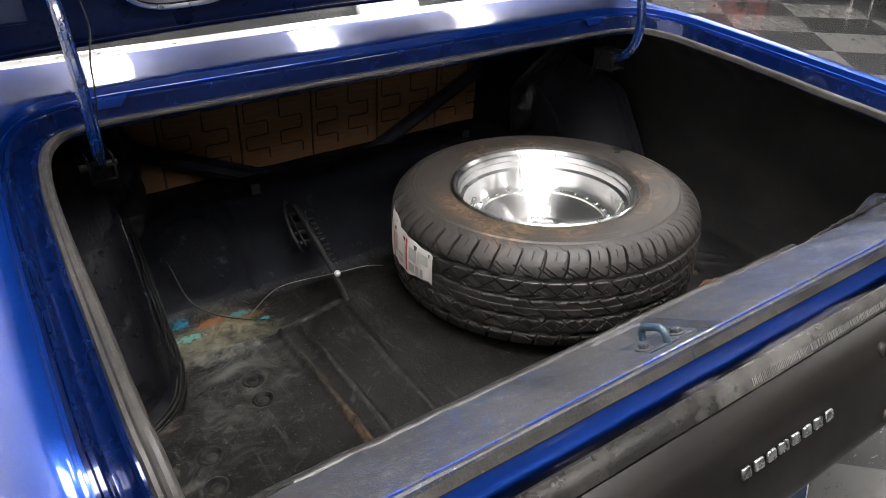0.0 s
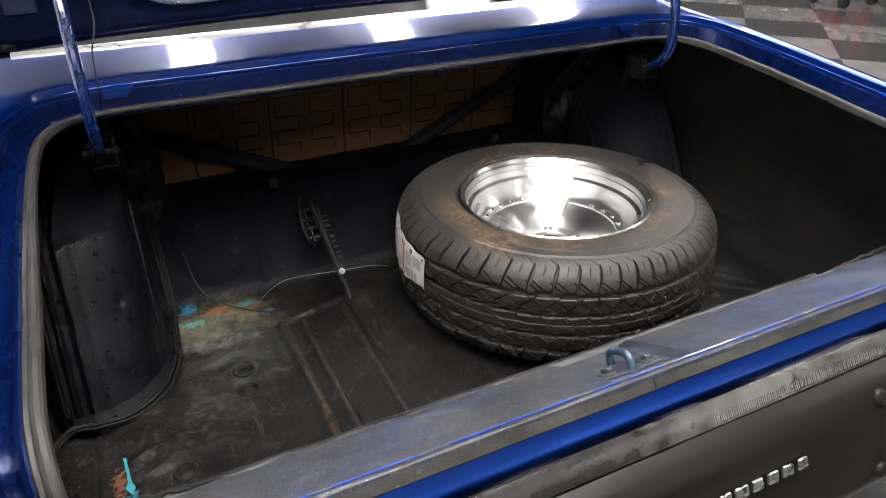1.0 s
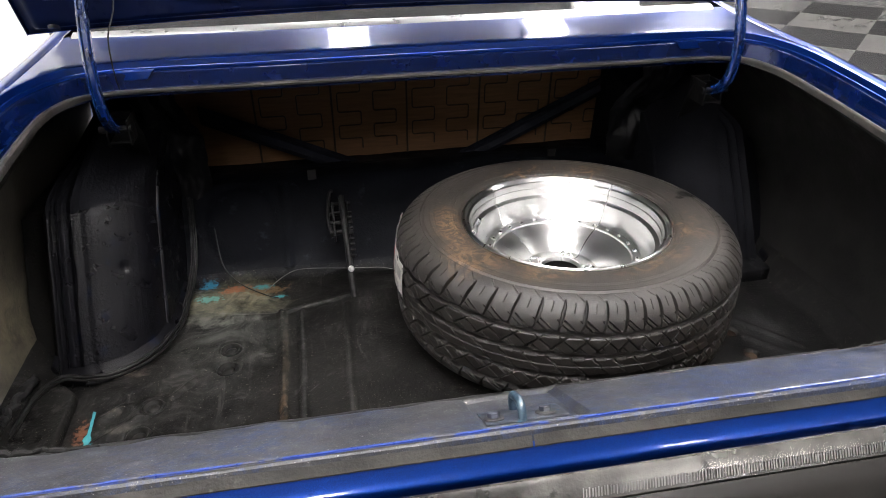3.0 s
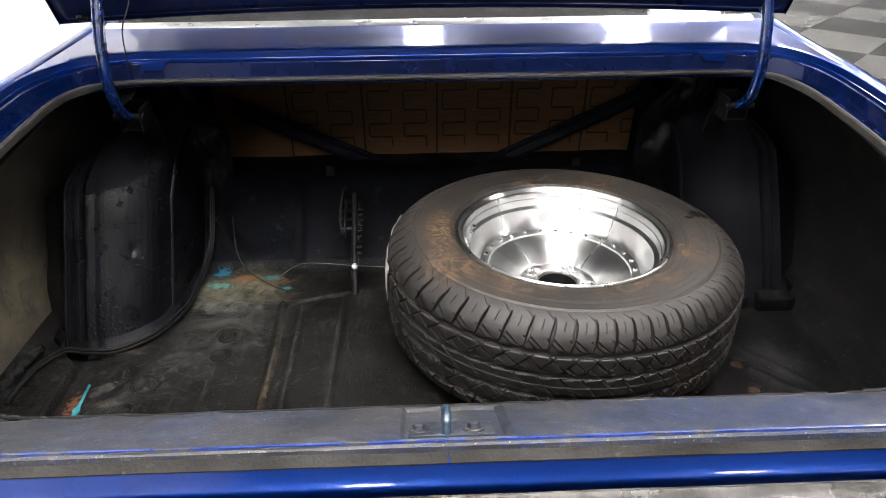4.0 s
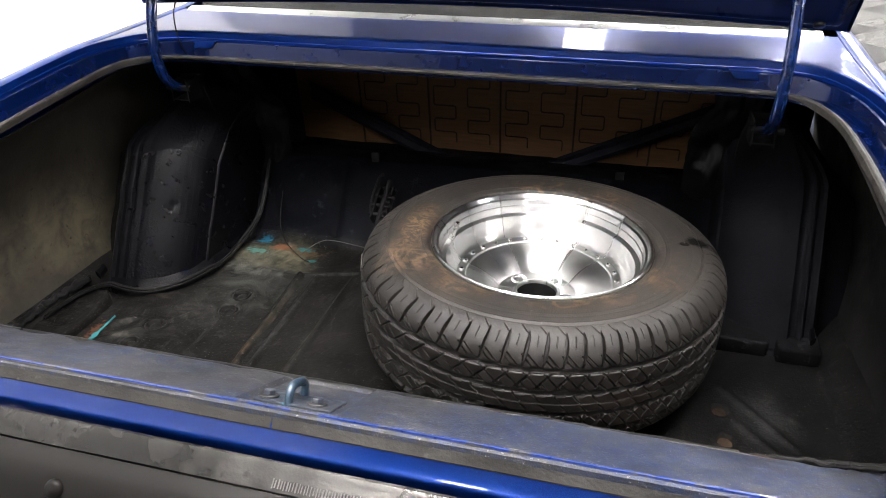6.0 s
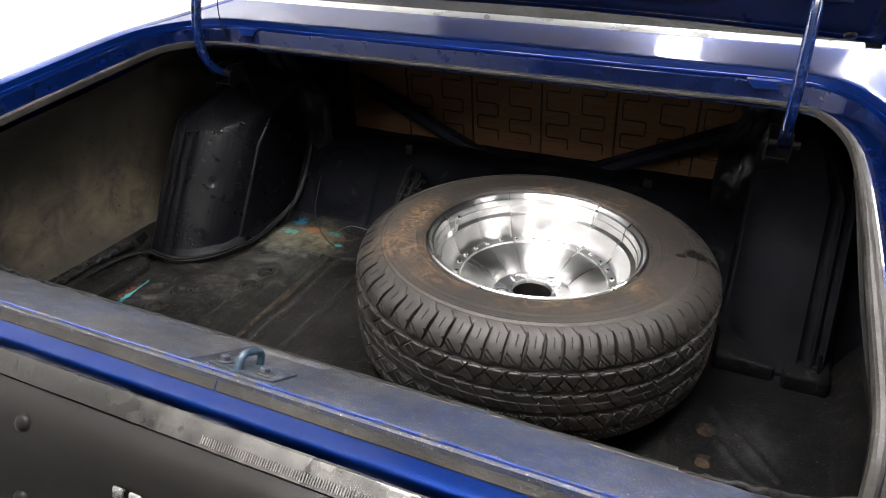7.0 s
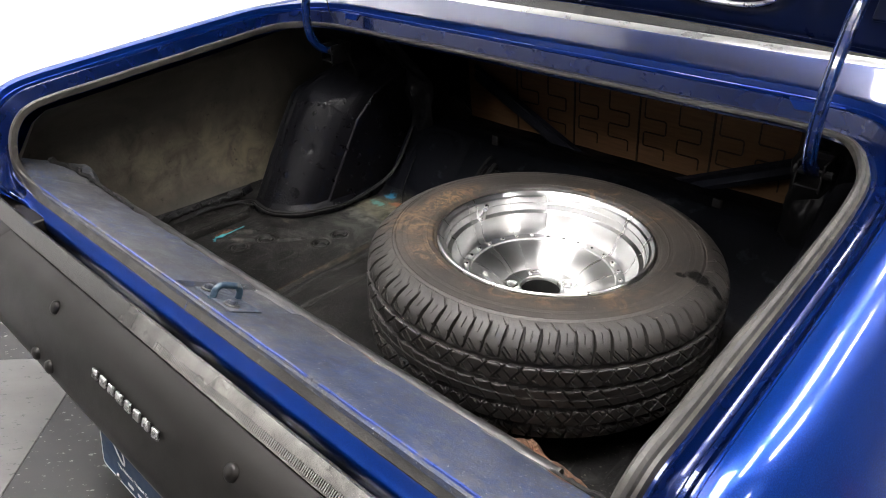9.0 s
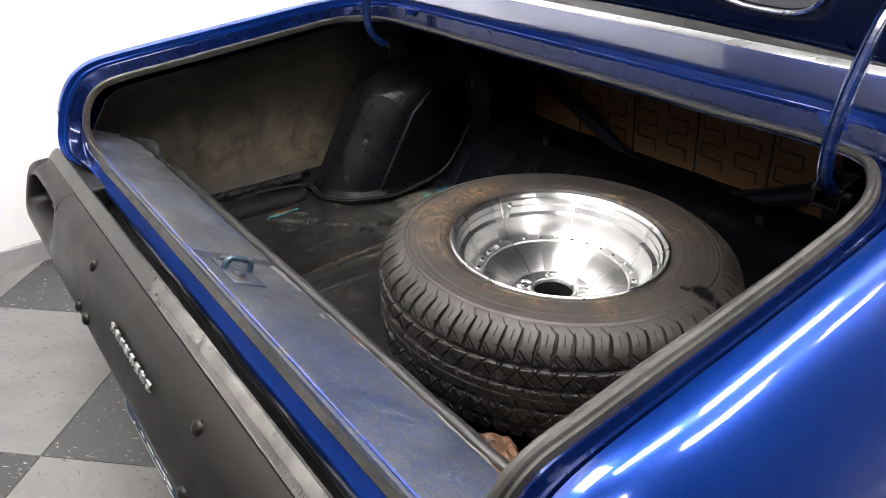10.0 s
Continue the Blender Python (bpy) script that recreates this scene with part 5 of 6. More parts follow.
def rounded(w, h, r, t, z=0.0):
    out = []
    for cx, cz, a0 in ((w / 2 - r, h / 2 - r, 0), (-w / 2 + r, h / 2 - r, 90), (-w / 2 + r, -h / 2 + r, 180), (w / 2 - r, -h / 2 + r, 270)):
        for k in range(5):
            a = radians(a0 + 22.5 * k)
            out.append(Vector((cx + r * math.cos(a), cz + r * math.sin(a), z)))
    return out


def plate_mesh(w, h, r, t, z):
    bm = bmesh.new()
    f = bm.faces.new([bm.verts.new(p) for p in rounded(w, h, r, t, z)])
    ext_ = bmesh.ops.extrude_face_region(bm, geom=[f])
    bmesh.ops.translate(bm, verts=[v for v in ext_["geom"] if isinstance(v, bmesh.types.BMVert)], vec=(0, 0, t))
    bmesh.ops.transform(bm, matrix=PT, verts=bm.verts[:])
    return bm


part("border", plate_mesh(0.304, 0.152, 0.012, 0.0016, 0.0), PLATE_WHITE, plate, "white border", smooth=False)
part("panel", plate_mesh(0.294, 0.142, 0.009, 0.0012, 0.0008), PLATE_BLUE, plate, "dark blue panel", smooth=False)
pts = smooth_path([(-0.132, 0.034, 0.0022), (-0.105, 0.004, 0.0022), (-0.076, -0.022, 0.0022), (-0.064, -0.026, 0.0022), (-0.062, -0.014, 0.0022), (-0.074, 0.008, 0.0022), (-0.082, 0.020, 0.0022)], 5)
bm = tube(pts, lambda t: 0.0010 + 0.0022 * math.sin(math.pi * min(t * 1.1, 1.0)), 6)
bmesh.ops.scale(bm, verts=bm.verts[:], vec=(1, 1, 0.3))
bmesh.ops.translate(bm, verts=bm.verts[:], vec=(0, 0, 0.0016))
bmesh.ops.transform(bm, matrix=PT, verts=bm.verts[:])
part("swoosh", bm, PLATE_WHITE, plate, "white curved stripe")
for i, w in enumerate((0.02, 0.04, 0.03, 0.05)):
    b2 = plate_mesh(w, 0.006, 0.002, 0.0006, 0.0022)
    bmesh.ops.translate(b2, verts=b2.verts[:], vec=(-0.045 + 0.045 * i, -0.009, -0.058))
    part("print_bar", b2, PLATE_WHITE, plate, "white bar of small print", smooth=False)
tx = bpy.data.curves.new("slogan", "FONT")
tx.body, tx.size, tx.extrude = "The Nation's Trusted Consignment Dealer", 0.0105, 0.0003
tx.materials.append(PLATE_WHITE)
tob = new("slogan", tx)
tob.parent = plate
tob.matrix_basis = PT @ Matrix.Translation((-0.088, -0.043, 0.0022))
for x in (-0.085, 0.085):
    bm = lathe([(0.0075, 0.0), (0.0075, 0.003), (0.005, 0.005), (0.0, 0.0055)], n=14)
    bmesh.ops.transform(bm, matrix=PT @ Matrix.Translation((x, -0.063, 0.0016)), verts=bm.verts[:])
    part("screw", bm, CHROME, plate, "chrome screw")
tagged(part("plate_bracket", box((0.20, 0.10, 0.03), (0, -0.715, 0.50), 0.006), BLACK), "black steel bracket holding the plate", "bracket")

# ---------------------------------------------------------------- spare wheel
wheel = empty("spare_wheel", (0.234, -0.031, 0.576))
tagged(wheel, "dusty spare tyre on a polished aluminium wheel lying in the trunk", "wheel")
wheel.rotation_euler = (radians(-0.95), radians(0.61), 0)
# cross-section of the tyre's outside, from the upper bead over the tread to the lower bead
SECT = [(0.2085, 0.094), (0.214, 0.102), (0.225, 0.1065), (0.245, 0.1088), (0.270, 0.1090), (0.292, 0.1068), (0.308, 0.1018), (0.321, 0.0942), (0.331, 0.085), (0.3385, 0.073), (0.3430, 0.055), (0.3446, 0.03), (0.345, 0.0)]
SECT += [(0.3448, -0.03), (0.3438, -0.055), (0.3415, -0.075), (0.3360, -0.092), (0.3270, -0.104), (0.3120, -0.112), (0.292, -0.1155), (0.270, -0.1165), (0.245, -0.1145), (0.225, -0.1085), (0.214, -0.102), (0.2085, -0.094)]
fine = smooth_path([(r, 0, z) for r, z in SECT], 14)
# even steps along the section
arc = [0.0]
for a, b in zip(fine, fine[1:]):
    arc.append(arc[-1] + (b - a).length)
NS = 290
sect = []
for k in range(NS):
    s = arc[-1] * k / (NS - 1)
    i = min(max(np.searchsorted(arc, s) - 1, 0), len(fine) - 2)
    t = (s - arc[i]) / max(arc[i + 1] - arc[i], 1e-9)
    sect.append(fine[int(i)].lerp(fine[int(i) + 1], t))
NT = 3600
PITCH = 60


def cut(d, w):
    """Depth share of a groove of half width w at distance d from its middle."""
    return np.clip((w - np.abs(d)) / (w * 0.35), 0, 1)


MID = int(np.argmax([p.x for p in sect]))
S = np.array([arc[-1] * (MID - k) / (NS - 1) for k in range(NS)])[:, None]               # up across the tread, 0 in the middle
TH = (np.arange(NT) * 2 * np.pi / NT)[None, :]
WARP = 2 * (TH + radians(55))
U = (TH + 0.125 * np.sin(WARP)) / (2 * np.pi) * PITCH                                    # pitches round the tyre, long and short


def saw(x):
    return (x - np.floor(x)) - 0.5


LEN = 2 * np.pi * 0.345 / PITCH / (1 + 0.25 * np.cos(WARP))
depth = np.zeros((NS, NT))
# four straight grooves, with bevelled block edges
for c in (0.0615, 0.0215, -0.0215, -0.0615):
    wob = 0.0005 * np.sin(2 * np.pi * U)
    depth = np.maximum(depth, 0.0082 * cut(S - c - wob, 0.0043))
    for side in (-1, 1):
        long = np.clip((0.36 - np.abs(saw(U + 0.3 * c / 0.06))) / 0.05, 0, 1)
        depth = np.maximum(depth, 0.0030 * long * np.clip(1 - np.abs(S - c - side * 0.0054) / 0.0024, 0, 1))
for sg in (1, -1):
    v = S * sg
    u = U * sg
    # lugs of the shoulder: a thin foot, a wide middle and a thin hook
    rise = np.interp(v, [0.064, 0.074, 0.080, 0.112], [-0.10, 0.02, 0.06, 0.20])
    wide = np.interp(v, [0.064, 0.074, 0.082, 0.100, 0.114, 0.122], [0.0014, 0.0016, 0.0030, 0.0036, 0.0027, 0.0010])
    deep = np.interp(v, [0.064, 0.080, 0.100, 0.118, 0.124], [0.0060, 0.0085, 0.0090, 0.0045, 0.0])
    zone = (v > 0.0645) & (v < 0.124)
    depth = np.maximum(depth, zone * deep * cut(saw(u - rise) * LEN, wide))
    hook = 0.20 - 0.42 * (v - 0.116) / 0.018
    zone = (v > 0.115) & (v < 0.134)
    depth = np.maximum(depth, zone * 0.0014 * cut(saw(u - hook) * LEN, 0.0010))
    # knife cuts
    zone = (v > 0.0665) & (v < 0.086)
    for off in (0.22, 0.52):
        depth = np.maximum(depth, zone * 0.0045 * cut(saw(u + (v - 0.076) * 30 - off) * LEN, 0.0013))
    zone = (v > 0.100) & (v < 0.117)
    depth = np.maximum(depth, zone * 0.0014 * cut(saw(u - rise - 0.48) * LEN, 0.0008))
    # diamond rows between the grooves
    zone = (v > 0.0262) & (v < 0.0568)
    depth = np.maximum(depth, zone * 0.0070 * cut(saw(u - (v - 0.0415) * 25) * LEN, 0.0020))
    depth = np.maximum(depth, zone * 0.0062 * cut(saw(u + (v - 0.0415) * 30 + 0.5) * LEN, 0.0017))
    depth = np.maximum(depth, zone * (v < 0.040) * 0.0045 * cut(saw(u + (v - 0.0415) * 30 + 0.15) * LEN, 0.0013))
    # curved cuts of the middle rib
    zone = (v > 0.003) & (v < 0.0172)
    depth = np.maximum(depth, zone * 0.0060 * cut(saw(u + 0.35 * np.sin((v - 0.003) / 0.0142 * 1.6)) * LEN, 0.0017))
depth = np.maximum(depth, 0.0016 * cut(S, 0.0009))
# moulded ring where the tread ends on the sidewall
depth += 0.0018 * np.clip(1 - np.abs(np.abs(S) - 0.1385) / 0.0016, 0, 1) - 0.0010 * np.clip(1 - np.abs(np.abs(S) - 0.1430) / 0.002, 0, 1)
# faint moulded rings down the sidewall
for c, deep, wide in ((0.158, 0.0007, 0.0014), (0.1655, -0.0006, 0.0012), (0.196, 0.0006, 0.0014), (0.2035, -0.0007, 0.0014), (0.2185, 0.0008, 0.0014), (0.227, -0.0008, 0.0016)):
    depth += deep * np.clip(1 - np.abs(np.abs(S) - c) / wide, 0, 1)
verts = []
for k, p in enumerate(sect):
    a, b = sect[max(k - 1, 0)], sect[min(k + 1, NS - 1)]
    tr, tz = b.x - a.x, b.z - a.z
    ln = math.hypot(tr, tz)
    nr, nz = -tz / ln, tr / ln
    r = p.x - depth[k] * nr
    z = p.z - depth[k] * nz
    verts.append(np.stack([r * np.cos(TH[0]), r * np.sin(TH[0]), np.full(NT, 1.0) * z], 1))
verts = np.concatenate(verts)
ii = np.arange(NT)
faces = []
for k in range(NS - 1):
    faces.append(np.stack([k * NT + ii, k * NT + (ii + 1) % NT, (k + 1) * NT + (ii + 1) % NT, (k + 1) * NT + ii], 1))
faces = np.concatenate(faces)[:, ::-1]
me = bpy.data.meshes.new("tyre")
me.from_pydata(verts.tolist(), [], faces.tolist())
me.materials.append(TYRE)
me.polygons.foreach_set("use_smooth", [True] * len(me.polygons))
me.update()
uv = me.uv_layers.new(name="UVMap")
idx = faces.ravel()
col_u = U[0][idx % NT]
wrap = np.repeat((faces % NT).max(1) - (faces % NT).min(1) > NT / 2, 4)
col_u = np.where(wrap & (idx % NT == 0), U[0][0] + PITCH, col_u)
uv.data.foreach_set("uv", np.stack([col_u, S[:, 0][idx // NT] * 10], 1).ravel())
me.set_sharp_from_angle(angle=radians(34))
tyre = new("tyre", me)
tyre.parent = wheel
tyre["label"] = "black all-season tyre with dusty brown sidewall"

RIMP = [(0.190, 0.080), (0.2075, 0.094), (0.2085, 0.098), (0.2080, 0.1005), (0.2060, 0.1020), (0.2035, 0.1015), (0.2010, 0.0985), (0.1985, 0.0945), (0.1965, 0.0935), (0.1945, 0.0925), (0.1925, 0.088),
        (0.1895, 0.069), (0.1885, 0.0650), (0.1850, 0.0630), (0.1800, 0.0610), (0.1785, 0.0580), (0.1770, 0.048), (0.1690, 0.0290), (0.1640, 0.0220), (0.1600, 0.0195), (0.1440, 0.0195), (0.1425, 0.0185), (0.1415, 0.0155),
        (0.1395, 0.0145), (0.125, 0.011), (0.105, 0.002), (0.092, -0.007), (0.084, -0.014), (0.080, -0.018), (0.078, -0.0205), (0.074, -0.022), (0.0475, -0.022), (0.0465, -0.020), (0.0455, -0.015), (0.0440, -0.013), (0.0405, -0.013), (0.0395, -0.015), (0.0395, -0.024)]
alloy_wheel = part("rim", lathe(RIMP, n=160), ALLOY, wheel, "polished deep-dish aluminium rim", sharp=28)
# Black bore wall and added disc put the bore's darkness into colour.
part("barrel_back", lathe([(0.0393, -0.023), (0.0393, -0.09), (0.15, -0.09), (0.190, -0.10), (0.2085, -0.098)], n=64), BLACK, alloy_wheel)
part("bore_shade", lathe([(0.0, -0.098), (0.05, -0.098)], n=24), BLACK, alloy_wheel)
me_r = lathe([(0.0050, 0.0190), (0.0050, 0.0212), (0.0040, 0.0226), (0.0020, 0.0233), (0.0, 0.0235)], n=10)
for i in range(28):
    a = 2 * math.pi * (i + 0.4) / 28
    if i == 0:
        first_rivet = part("rivet", me_r, CHROME, alloy_wheel)
        first_rivet.location = (0.1515 * math.cos(a), 0.1515 * math.sin(a), 0)
    else:
        o = new("rivet", first_rivet.data)
        o.parent = alloy_wheel
        o.location = (0.1515 * math.cos(a), 0.1515 * math.sin(a), 0)
seat_mesh = None
for i in range(5):
    a = 2 * math.pi * i / 5 + radians(134)
    if seat_mesh is None:
        seat_ob = part("lug_seat", lathe([(0.0165, -0.0035), (0.0165, -0.0012), (0.0150, 0.0006), (0.0125, 0.0006), (0.0110, -0.001), (0.0100, -0.0005), (0.0085, -0.0025), (0.0075, -0.006), (0.0, -0.006)], n=20), CHROME, alloy_wheel)
        seat_mesh = seat_ob.data
    else:
        seat_ob = new("lug_seat", seat_mesh)
        seat_ob.parent = alloy_wheel
    seat_ob.location = (0.0605 * math.cos(a), 0.0605 * math.sin(a), -0.019)
av = radians(170)
vp = Vector((0.184 * math.cos(av), 0.184 * math.sin(av), 0.066))
vd = Vector((-math.cos(av) * 0.35, -math.sin(av) * 0.35, 1)).normalized()
bm = lathe([(0.0062, -0.004), (0.0062, 0.004), (0.0046, 0.007), (0.0042, 0.022), (0.0050, 0.0225), (0.0050, 0.032), (0.0042, 0.034), (0.0, 0.0342)], n=14)
bmesh.ops.transform(bm, matrix=Matrix.Translation(vp) @ vd.to_track_quat("Z", "Y").to_matrix().to_4x4(), verts=bm.verts[:])
part("valve", bm, BADGE, alloy_wheel, "tyre valve with a cap")
# paper label round the tread
def tread_point(deg, z, lift):
    r = 0.345 - 0.004 * (abs(z) / 0.06) ** 2 + lift
    return Vector((r * math.cos(radians(deg)), r * math.sin(radians(deg)), z))


rows = []
for i in range(29):
    t = i / 28
    deg = 158 + 33 * t
    top = 0.066 - 0.014 * t + (0.012 if t < 0.34 else 0.0)
    bot = -0.036 + 0.020 * t + 0.004 * math.sin(t * 9)
    lift = 0.0020 + 0.0012 * math.sin(t * 25) + (0.004 * ramp(t, 0.93, 1.0))
    rows.append([tread_point(deg, bot + (top - bot) * k / 8, lift) for k in range(9)])
label_ob = part("paper_label", thick(sheet(rows), 0.0004), PAPER, wheel, "torn white paper tyre label")
for d0, d1, m in ((164.0, 164.8, RED), (175.2, 176.2, RED)):
    rows = [[tread_point(d, z, 0.0042) for z in (-0.022, 0.0, 0.03, 0.052)] for d in (d0, d1)]
    part("red_stripe", thick(sheet(rows), 0.0003), m, label_ob)
for d0, d1, z0, z1 in ((165.5, 168, 0.0, 0.04), (169, 173, -0.015, -0.005), (169, 173, 0.0, 0.008), (177.5, 182, 0.012, 0.040), (183, 188.5, 0.020, 0.042), (177.5, 181, -0.015, 0.004), (182, 183.5, -0.014, 0.006), (184.5, 186, -0.012, 0.006)):
    rows = [[tread_point(d, z, 0.0043) for z in (z0, (z0 + z1) / 2, z1)] for d in np.linspace(d0, d1, 6)]
    part("print_bar", thick(sheet(rows), 0.0003), PRINT_GREY, label_ob)

# ---------------------------------------------------------------- small things in the trunk
rod = empty("jack_rod", (-0.2, 0.25, 0.44))
tagged(rod, "dark steel jack rod lying on the sloping trunk floor", "jack rod")


def local(bm, at):
    bmesh.ops.translate(bm, verts=bm.verts[:], vec=[-c for c in at])
    return bm


RA = (-0.2, 0.25, 0.44)
part("shaft", local(tube([(-0.195, 0.118, 0.428), (-0.198, 0.16, 0.470), (-0.202, 0.30, 0.545), (-0.204, 0.365, 0.578)], 0.0072, 10), RA), ROD, rod)
for x in (-0.226, -0.192):
    part("side_plate", local(box((0.005, 0.105, 0.030), (x, 0.318, 0.533), 0.003, (27, 0, 0)), RA), ROD, rod)
part("lever", local(tube(smooth_path([(-0.232, 0.285, 0.508), (-0.240, 0.320, 0.540), (-0.232, 0.365, 0.585), (-0.222, 0.372, 0.592)], 4), 0.0045, 8), RA), ROD, rod)
for k in range(4):
    part("pin", local(tube([(-0.236, 0.283 + 0.026 * k, 0.522 + 0.0125 * k), (-0.183, 0.283 + 0.026 * k, 0.522 + 0.0125 * k)], 0.0050, 10), RA), ROD, rod, "round steel pin")
for k in range(9):
    part("tooth", local(box((0.012, 0.006, 0.006), (-0.188, 0.200 + 0.014 * k, 0.502 + 0.0072 * k), 0.0012, (27, 0, 0)), RA), ROD, rod)
part("knob", local(lathe([(0.0, -0.007), (0.0045, -0.006), (0.007, -0.002), (0.007, 0.002), (0.0045, 0.006), (0.0, 0.007)], (-0.197, 0.166, 0.487), 16), RA), PLASTIC_WHITE, rod, "small pale grey knob")
pts = smooth_path([(-0.40, 0.205, 0.425), (-0.345, 0.205, 0.466), (-0.30, 0.195, 0.482), (-0.197, 0.168, 0.488), (-0.13, 0.155, 0.490), (-0.09, 0.145, 0.483)], 8)
tagged(part("thin_wire", tube(pts, 0.0008, 6), worn("pale wire", (0.08, 0.08, 0.075), (0.13, 0.13, 0.12), 30, (0.5, 0.6), relief=())), "thin pale wire strung past the jack rod", "wire")
pts = smooth_path([(-0.52, 0.40, 0.545), (-0.515, 0.36, 0.51), (-0.50, 0.30, 0.45), (-0.46, 0.25, 0.425), (-0.40, 0.20, 0.418), (-0.37, 0.185, 0.416)], 8)
tagged(part("black_cable", tube(pts, 0.0015, 6), CABLE), "thin black cable lying over the trunk floor", "cable")
# wiring loom round the foot of the wheel housing
for k in range(3):
    base = [(-0.820, -0.20, 0.440), (-0.815, -0.135, 0.440), (-0.806, -0.085, 0.438), (-0.778, -0.046, 0.436), (-0.735, -0.050, 0.434), (-0.680, -0.046, 0.434), (-0.622, 0.005, 0.432), (-0.592, 0.08, 0.430), (-0.580, 0.17, 0.428), (-0.572, 0.32, 0.47), (-0.575, 0.42, 0.585)]
    pts = smooth_path([(x + 0.006 * k * (1 if x > -0.7 else 0.4), y - 0.0065 * k, z + 0.002 * (k % 2)) for x, y, z in base], 8)
    tagged(part("wiring_loom", tube(pts, 0.0027, 8), CABLE), "black wires run along the foot of the wheel housing", "cable", group="wires")
rows = []
for k in range(28):
    y = -0.068 - 0.011 * k
    e = 0.003 * noise.noise((k * 0.3, 2, 2)) - 0.022 * (1 - ramp(-y, 0.066, 0.095))
    rows.append([Vector((-0.845, y, 0.436)), Vector((-0.80, y, 0.4285)), Vector((-0.756 + e, y, 0.4275)), Vector((-0.749 + e, y, 0.4305)), Vector((-0.744 + e, y, 0.4270)), Vector((-0.741 + e, y, 0.418)), Vector((-0.740 + e, y, 0.400))])
part("floor_gusset", sheet(rows), FLOOR_PAINT, car, "worn black plate at the floor's corner", sharp=60)
pts = smooth_path([(-0.815, -0.06, 0.452), (-0.835, -0.14, 0.450), (-0.838, -0.22, 0.450), (-0.825, -0.32, 0.455), (-0.80, -0.42, 0.47)], 12)
pts = [p + Vector((0.008 * noise.noise((i * 0.5, 0, 1)), 0, 0.007 * noise.noise((i * 0.6, 3, 1)))) for i, p in enumerate(pts)]
part("seam_sealer", tube(pts, lambda t: 0.009 + 0.006 * noise.noise((t * 22, 1, 8)), 8), BLACK, car, "ragged black seam sealer along the floor's edge")
# teal streak of bare paint and rust flakes
rows = []
for k in range(16):
    t = k / 15
    x, y = -0.701 + 0.006 * t, -0.134 - 0.094 * t
    w = 0.0030 + 0.0014 * noise.noise((k * 0.7, 0, 3)) + 0.006 * math.exp(-((t - 0.78) / 0.09) ** 2)
    rows.append([Vector((x - w, y, floor_z(x, y) + 0.0035)), Vector((x + w * 0.7, y - 0.002, floor_z(x, y) + 0.0035))])
bm = sheet(rows)
tagged(part("paint_flake", thick(bm, 0.001), TEAL), "strip of exposed teal paint on the trunk floor", "paint flake")
bm = None
rnd = random.Random(4)
for i in range(150):
    x, y = 0.34 + 0.28 * rnd.random(), -0.30 - 0.14 * rnd.random()
    s = 0.004 + 0.014 * rnd.random() ** 2
    fl = bmesh.new()
    n = rnd.randint(5, 8)
    ring = [fl.verts.new((x + s * (0.6 + 0.5 * rnd.random()) * math.cos(6.283 * k / n), y + s * (0.6 + 0.5 * rnd.random()) * math.sin(6.283 * k / n), floor_z(x, y) + 0.002 + 0.006 * rnd.random())) for k in range(n)]
    fl.faces.new(ring)
    thick(fl, 0.0015)
    bm = join(bm, fl)
tagged(part("rust_flakes", bm, RUST, smooth=False), "loose flakes of orange rust in the trunk corner", "rust", kind="stuff")
# a crumpled plate of rust on the rear ledge, and the torn edge at the lip's end
rows = []
for i in range(26):
    u = i / 25
    row = []
    for k in range(12):
        v = k / 11
        x = 0.430 + 0.150 * u + 0.012 * noise.noise((u * 6, v * 3, 1))
        y = -0.420 + 0.085 * v + 0.010 * noise.noise((u * 5, v * 4, 5)) - 0.02 * (u - 0.5) ** 2
        z = 0.549 - 0.050 * v ** 1.5 - 0.03 * u + 0.012 * noise.noise((u * 7, v * 5, 9)) + 0.006 * noise.noise((u * 22, v * 14, 2))
        row.append(Vector((x, y, z)))
    rows.append(row)
tagged(part("rust_scale", thick(sheet(rows), 0.0025), RUST, sharp=25), "crumpled scale of orange-brown rust on the trunk's rear ledge", "rust")
for sx in (-1, 1):
    pts = smooth_path([(sx * 0.765, -0.550, 0.722), (sx * 0.735, -0.512, 0.694), (sx * 0.68, -0.486, 0.662), (sx * 0.62, -0.478, 0.648), (sx * 0.56, -0.475, 0.640)], 10)
    pts = [p + Vector((0, 0.007 * noise.noise((i * 0.45, sx, 1)), 0.006 * noise.noise((i * 0.5, 3, sx)))) for i, p in enumerate(pts)]
    part("torn_edge", tube(pts, lambda t: 0.0075 * (1 - 0.6 * t) + 0.004 * noise.noise((t * 17, 1, 4)), 8), BLACK, car, "ragged black fold at the end of the lip")
# clip on the ledge
for x, y, z in ((-0.27, 0.445, 0.602), (0.37, 0.465, 0.600)):
    bm = box((0.022, 0.010, 0.030), (x, y, z + 0.006), 0.003)
    part("ledge_clip", bm, BLACK, car)
# notches in the front channel
for sx in (-1, 1):
    rows = []
    for dx, z, y in ((0.046, 0.956, 0.2170), (0.045, 0.9545, 0.2065), (0.033, 0.9400, 0.2052), (0.031, 0.9385, 0.2070), (0.030, 0.9380, 0.2170)):
        rows.append([Vector((sx * 0.588 + dx * u, y - 0.003 + 0.003 * (abs(u) > 0.97), z)) for u in (-1, -0.96, -0.5, 0, 0.5, 0.96, 1)])
    part("channel_notch", sheet(rows), BLUE, car, "pressed step in the channel", sharp=30)

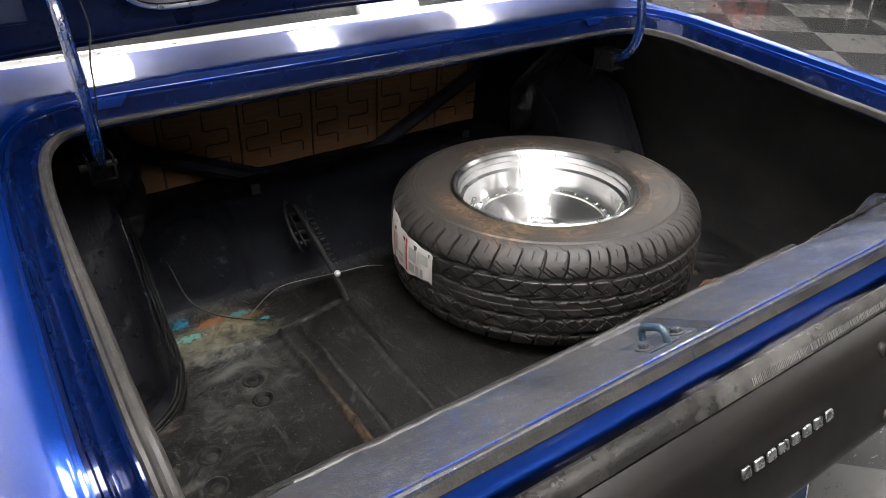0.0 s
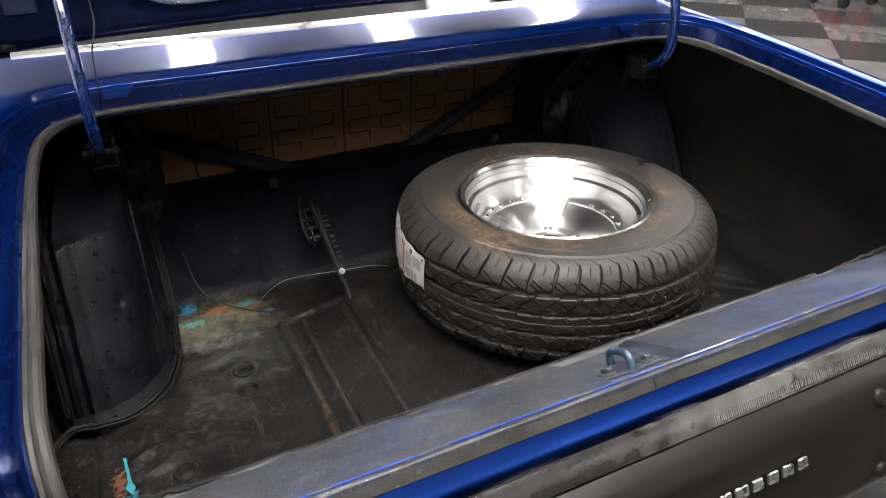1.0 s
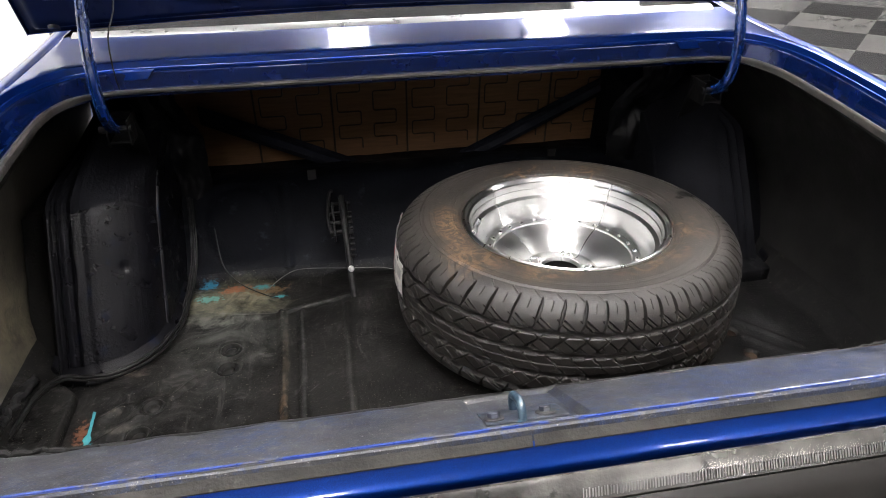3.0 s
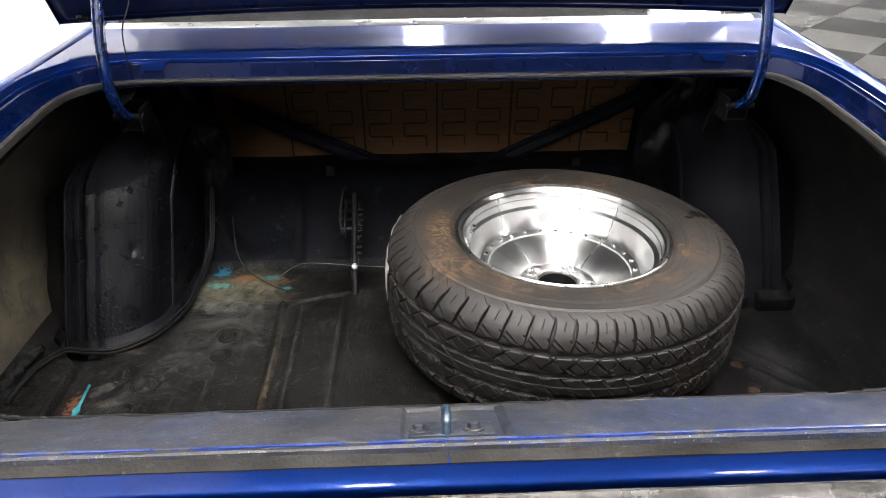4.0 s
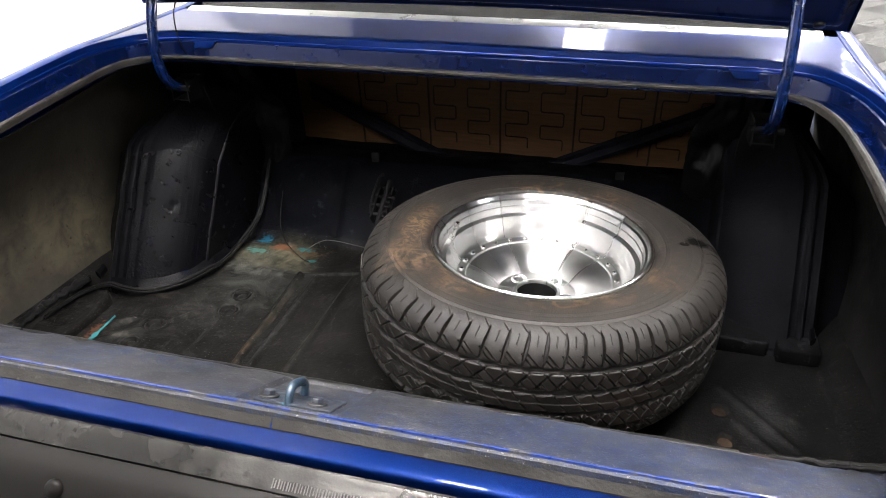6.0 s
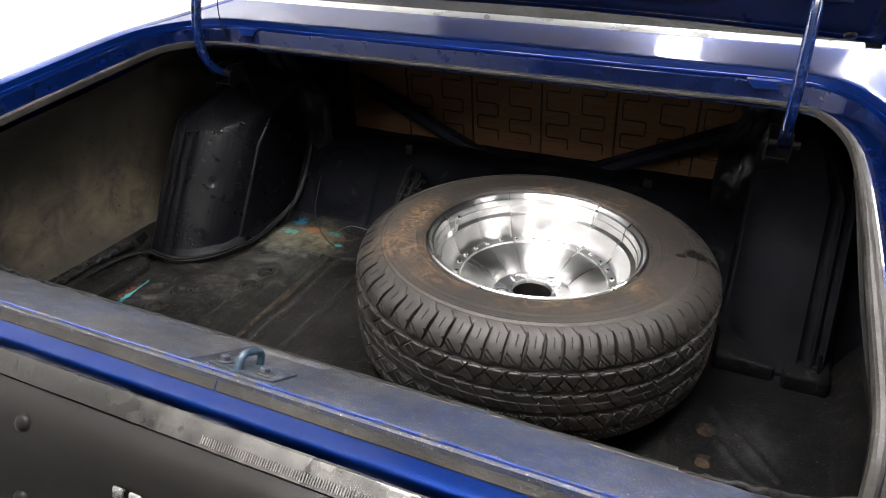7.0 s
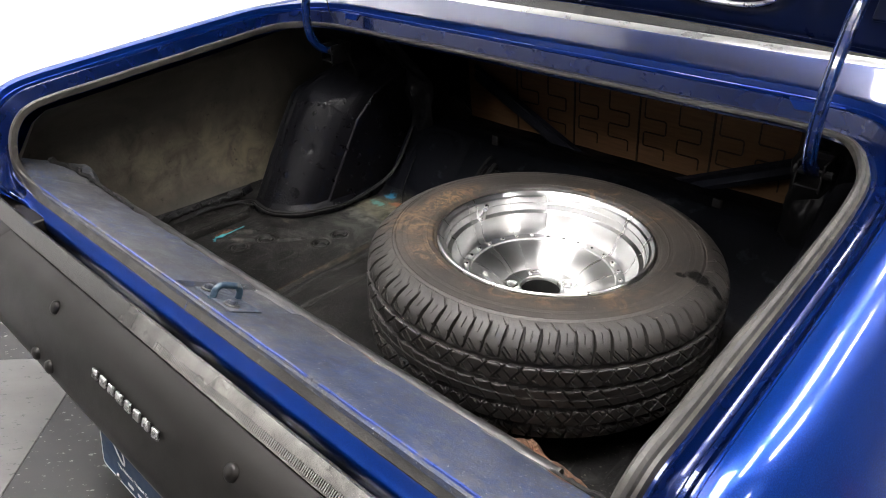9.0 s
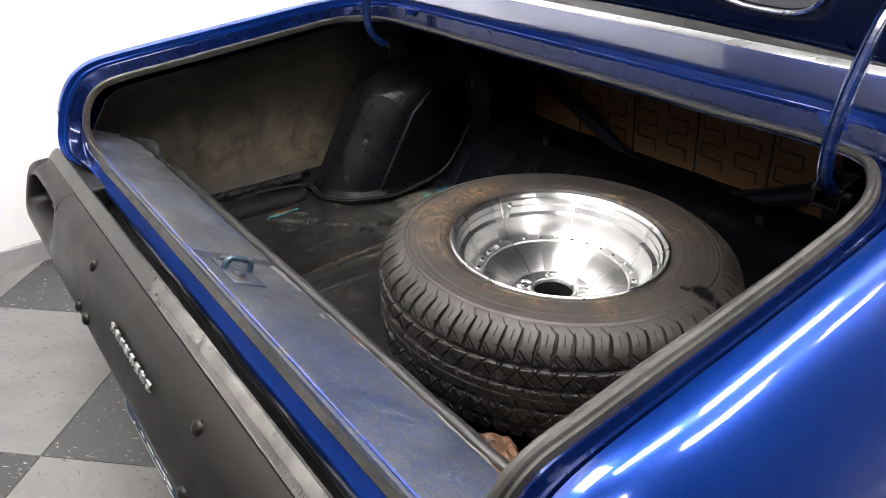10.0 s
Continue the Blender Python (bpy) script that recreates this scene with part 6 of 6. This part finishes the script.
# ---------------------------------------------------------------- far side of the showroom
stand = empty("engine_stand", (5.85, 3.25, 0))
tagged(stand, "red steel engine stand on black casters", "engine stand")
for k in (-0.16, 0.16):
    part("leg", tube([(k, 0.0, 0.62), (k * 1.2, 0.0, 0.10)], 0.028, 8), RED_PAINT, stand)
    for y in (-0.02, 0.30):
        part("caster", lathe([(0.0, -0.02), (0.05, -0.02), (0.055, -0.01), (0.055, 0.01), (0.05, 0.02), (0.0, 0.02)], n=16, turn=Euler((0, radians(90), 0)).to_matrix(), at=(k * 1.2, y, 0.056)), CABLE, stand)
    part("foot_rail", box((0.06, 0.42, 0.06), (k * 1.2, 0.14, 0.12), 0.008), RED_PAINT, stand)
part("crossbar", box((0.44, 0.06, 0.06), (0, 0.0, 0.62), 0.008), RED_PAINT, stand)
cabinet = empty("display_counter", (6.35, 2.45, 0))
tagged(cabinet, "black display counter on chrome legs", "counter")
part("body", box((0.6, 1.5, 0.55), (0.1, 0, 0.50), 0.02), BLACK, cabinet)
for x, y in ((-0.16, -0.2), (-0.16, -0.02), (0.36, -0.2), (0.36, -0.02)):
    part("leg", tube([(x, y, 0.23), (x, y, 0.004)], 0.014, 10), CHROME, cabinet)
tagged(part("white_carton", box((0.40, 0.34, 0.24), (5.92, 1.62, 0.121), 0.006, (0, 0, 20)), PLASTIC_WHITE), "plain white carton standing on the floor", "carton")

# ---------------------------------------------------------------- chequered floor tiles
TS = 0.61
ang = radians(45)
O = Vector((-0.615, -0.960, 0))
ex = Vector((math.cos(ang), math.sin(ang), 0))
ey = Vector((-math.sin(ang), math.cos(ang), 0))
tile_mesh = {}
for kind, m in (("pale", TILE_PALE), ("dark", TILE_DARK)):
    bm = box((TS - 0.0016, TS - 0.0016, 0.006), (0, 0, -0.003), 0.0012, segments=1)
    me = bpy.data.meshes.new("tile")
    bm.to_mesh(me)
    bm.free()
    me.materials.append(m)
    tile_mesh[kind] = me
rest = {"pale": bmesh.new(), "dark": bmesh.new()}
for i in range(-8, 30):
    for j in range(-18, 20):
        c = O + ex * TS * (i + 0.5) + ey * TS * (j + 0.5)
        if not (X0 - 0.4 < c.x < X1 + 0.4 and Y0 - 0.4 < c.y < Y1 + 0.4):
            continue
        kind = "pale" if (i + j) % 2 else "dark"
        near = (c.x < -0.2 and -2.2 < c.y < 3.0) or (1.2 < c.x < 6.5 and -0.5 < c.y < 7.5)
        if near:
            ob = new("tile", tile_mesh[kind])
            ob.matrix_basis = Matrix.Translation(c) @ Matrix.Rotation(ang, 4, "Z")
            ob.parent = floor_ob
        else:
            fl = rest[kind]
            h = TS / 2 - 0.0008
            fl.faces.new([fl.verts.new(c + ex * h * a + ey * h * b) for a, b in ((-1, -1), (1, -1), (1, 1), (-1, 1))])
for kind, m in (("pale", TILE_PALE), ("dark", TILE_DARK)):
    tagged(part("tiles", rest[kind], m, floor_ob, smooth=False), kind="stuff")
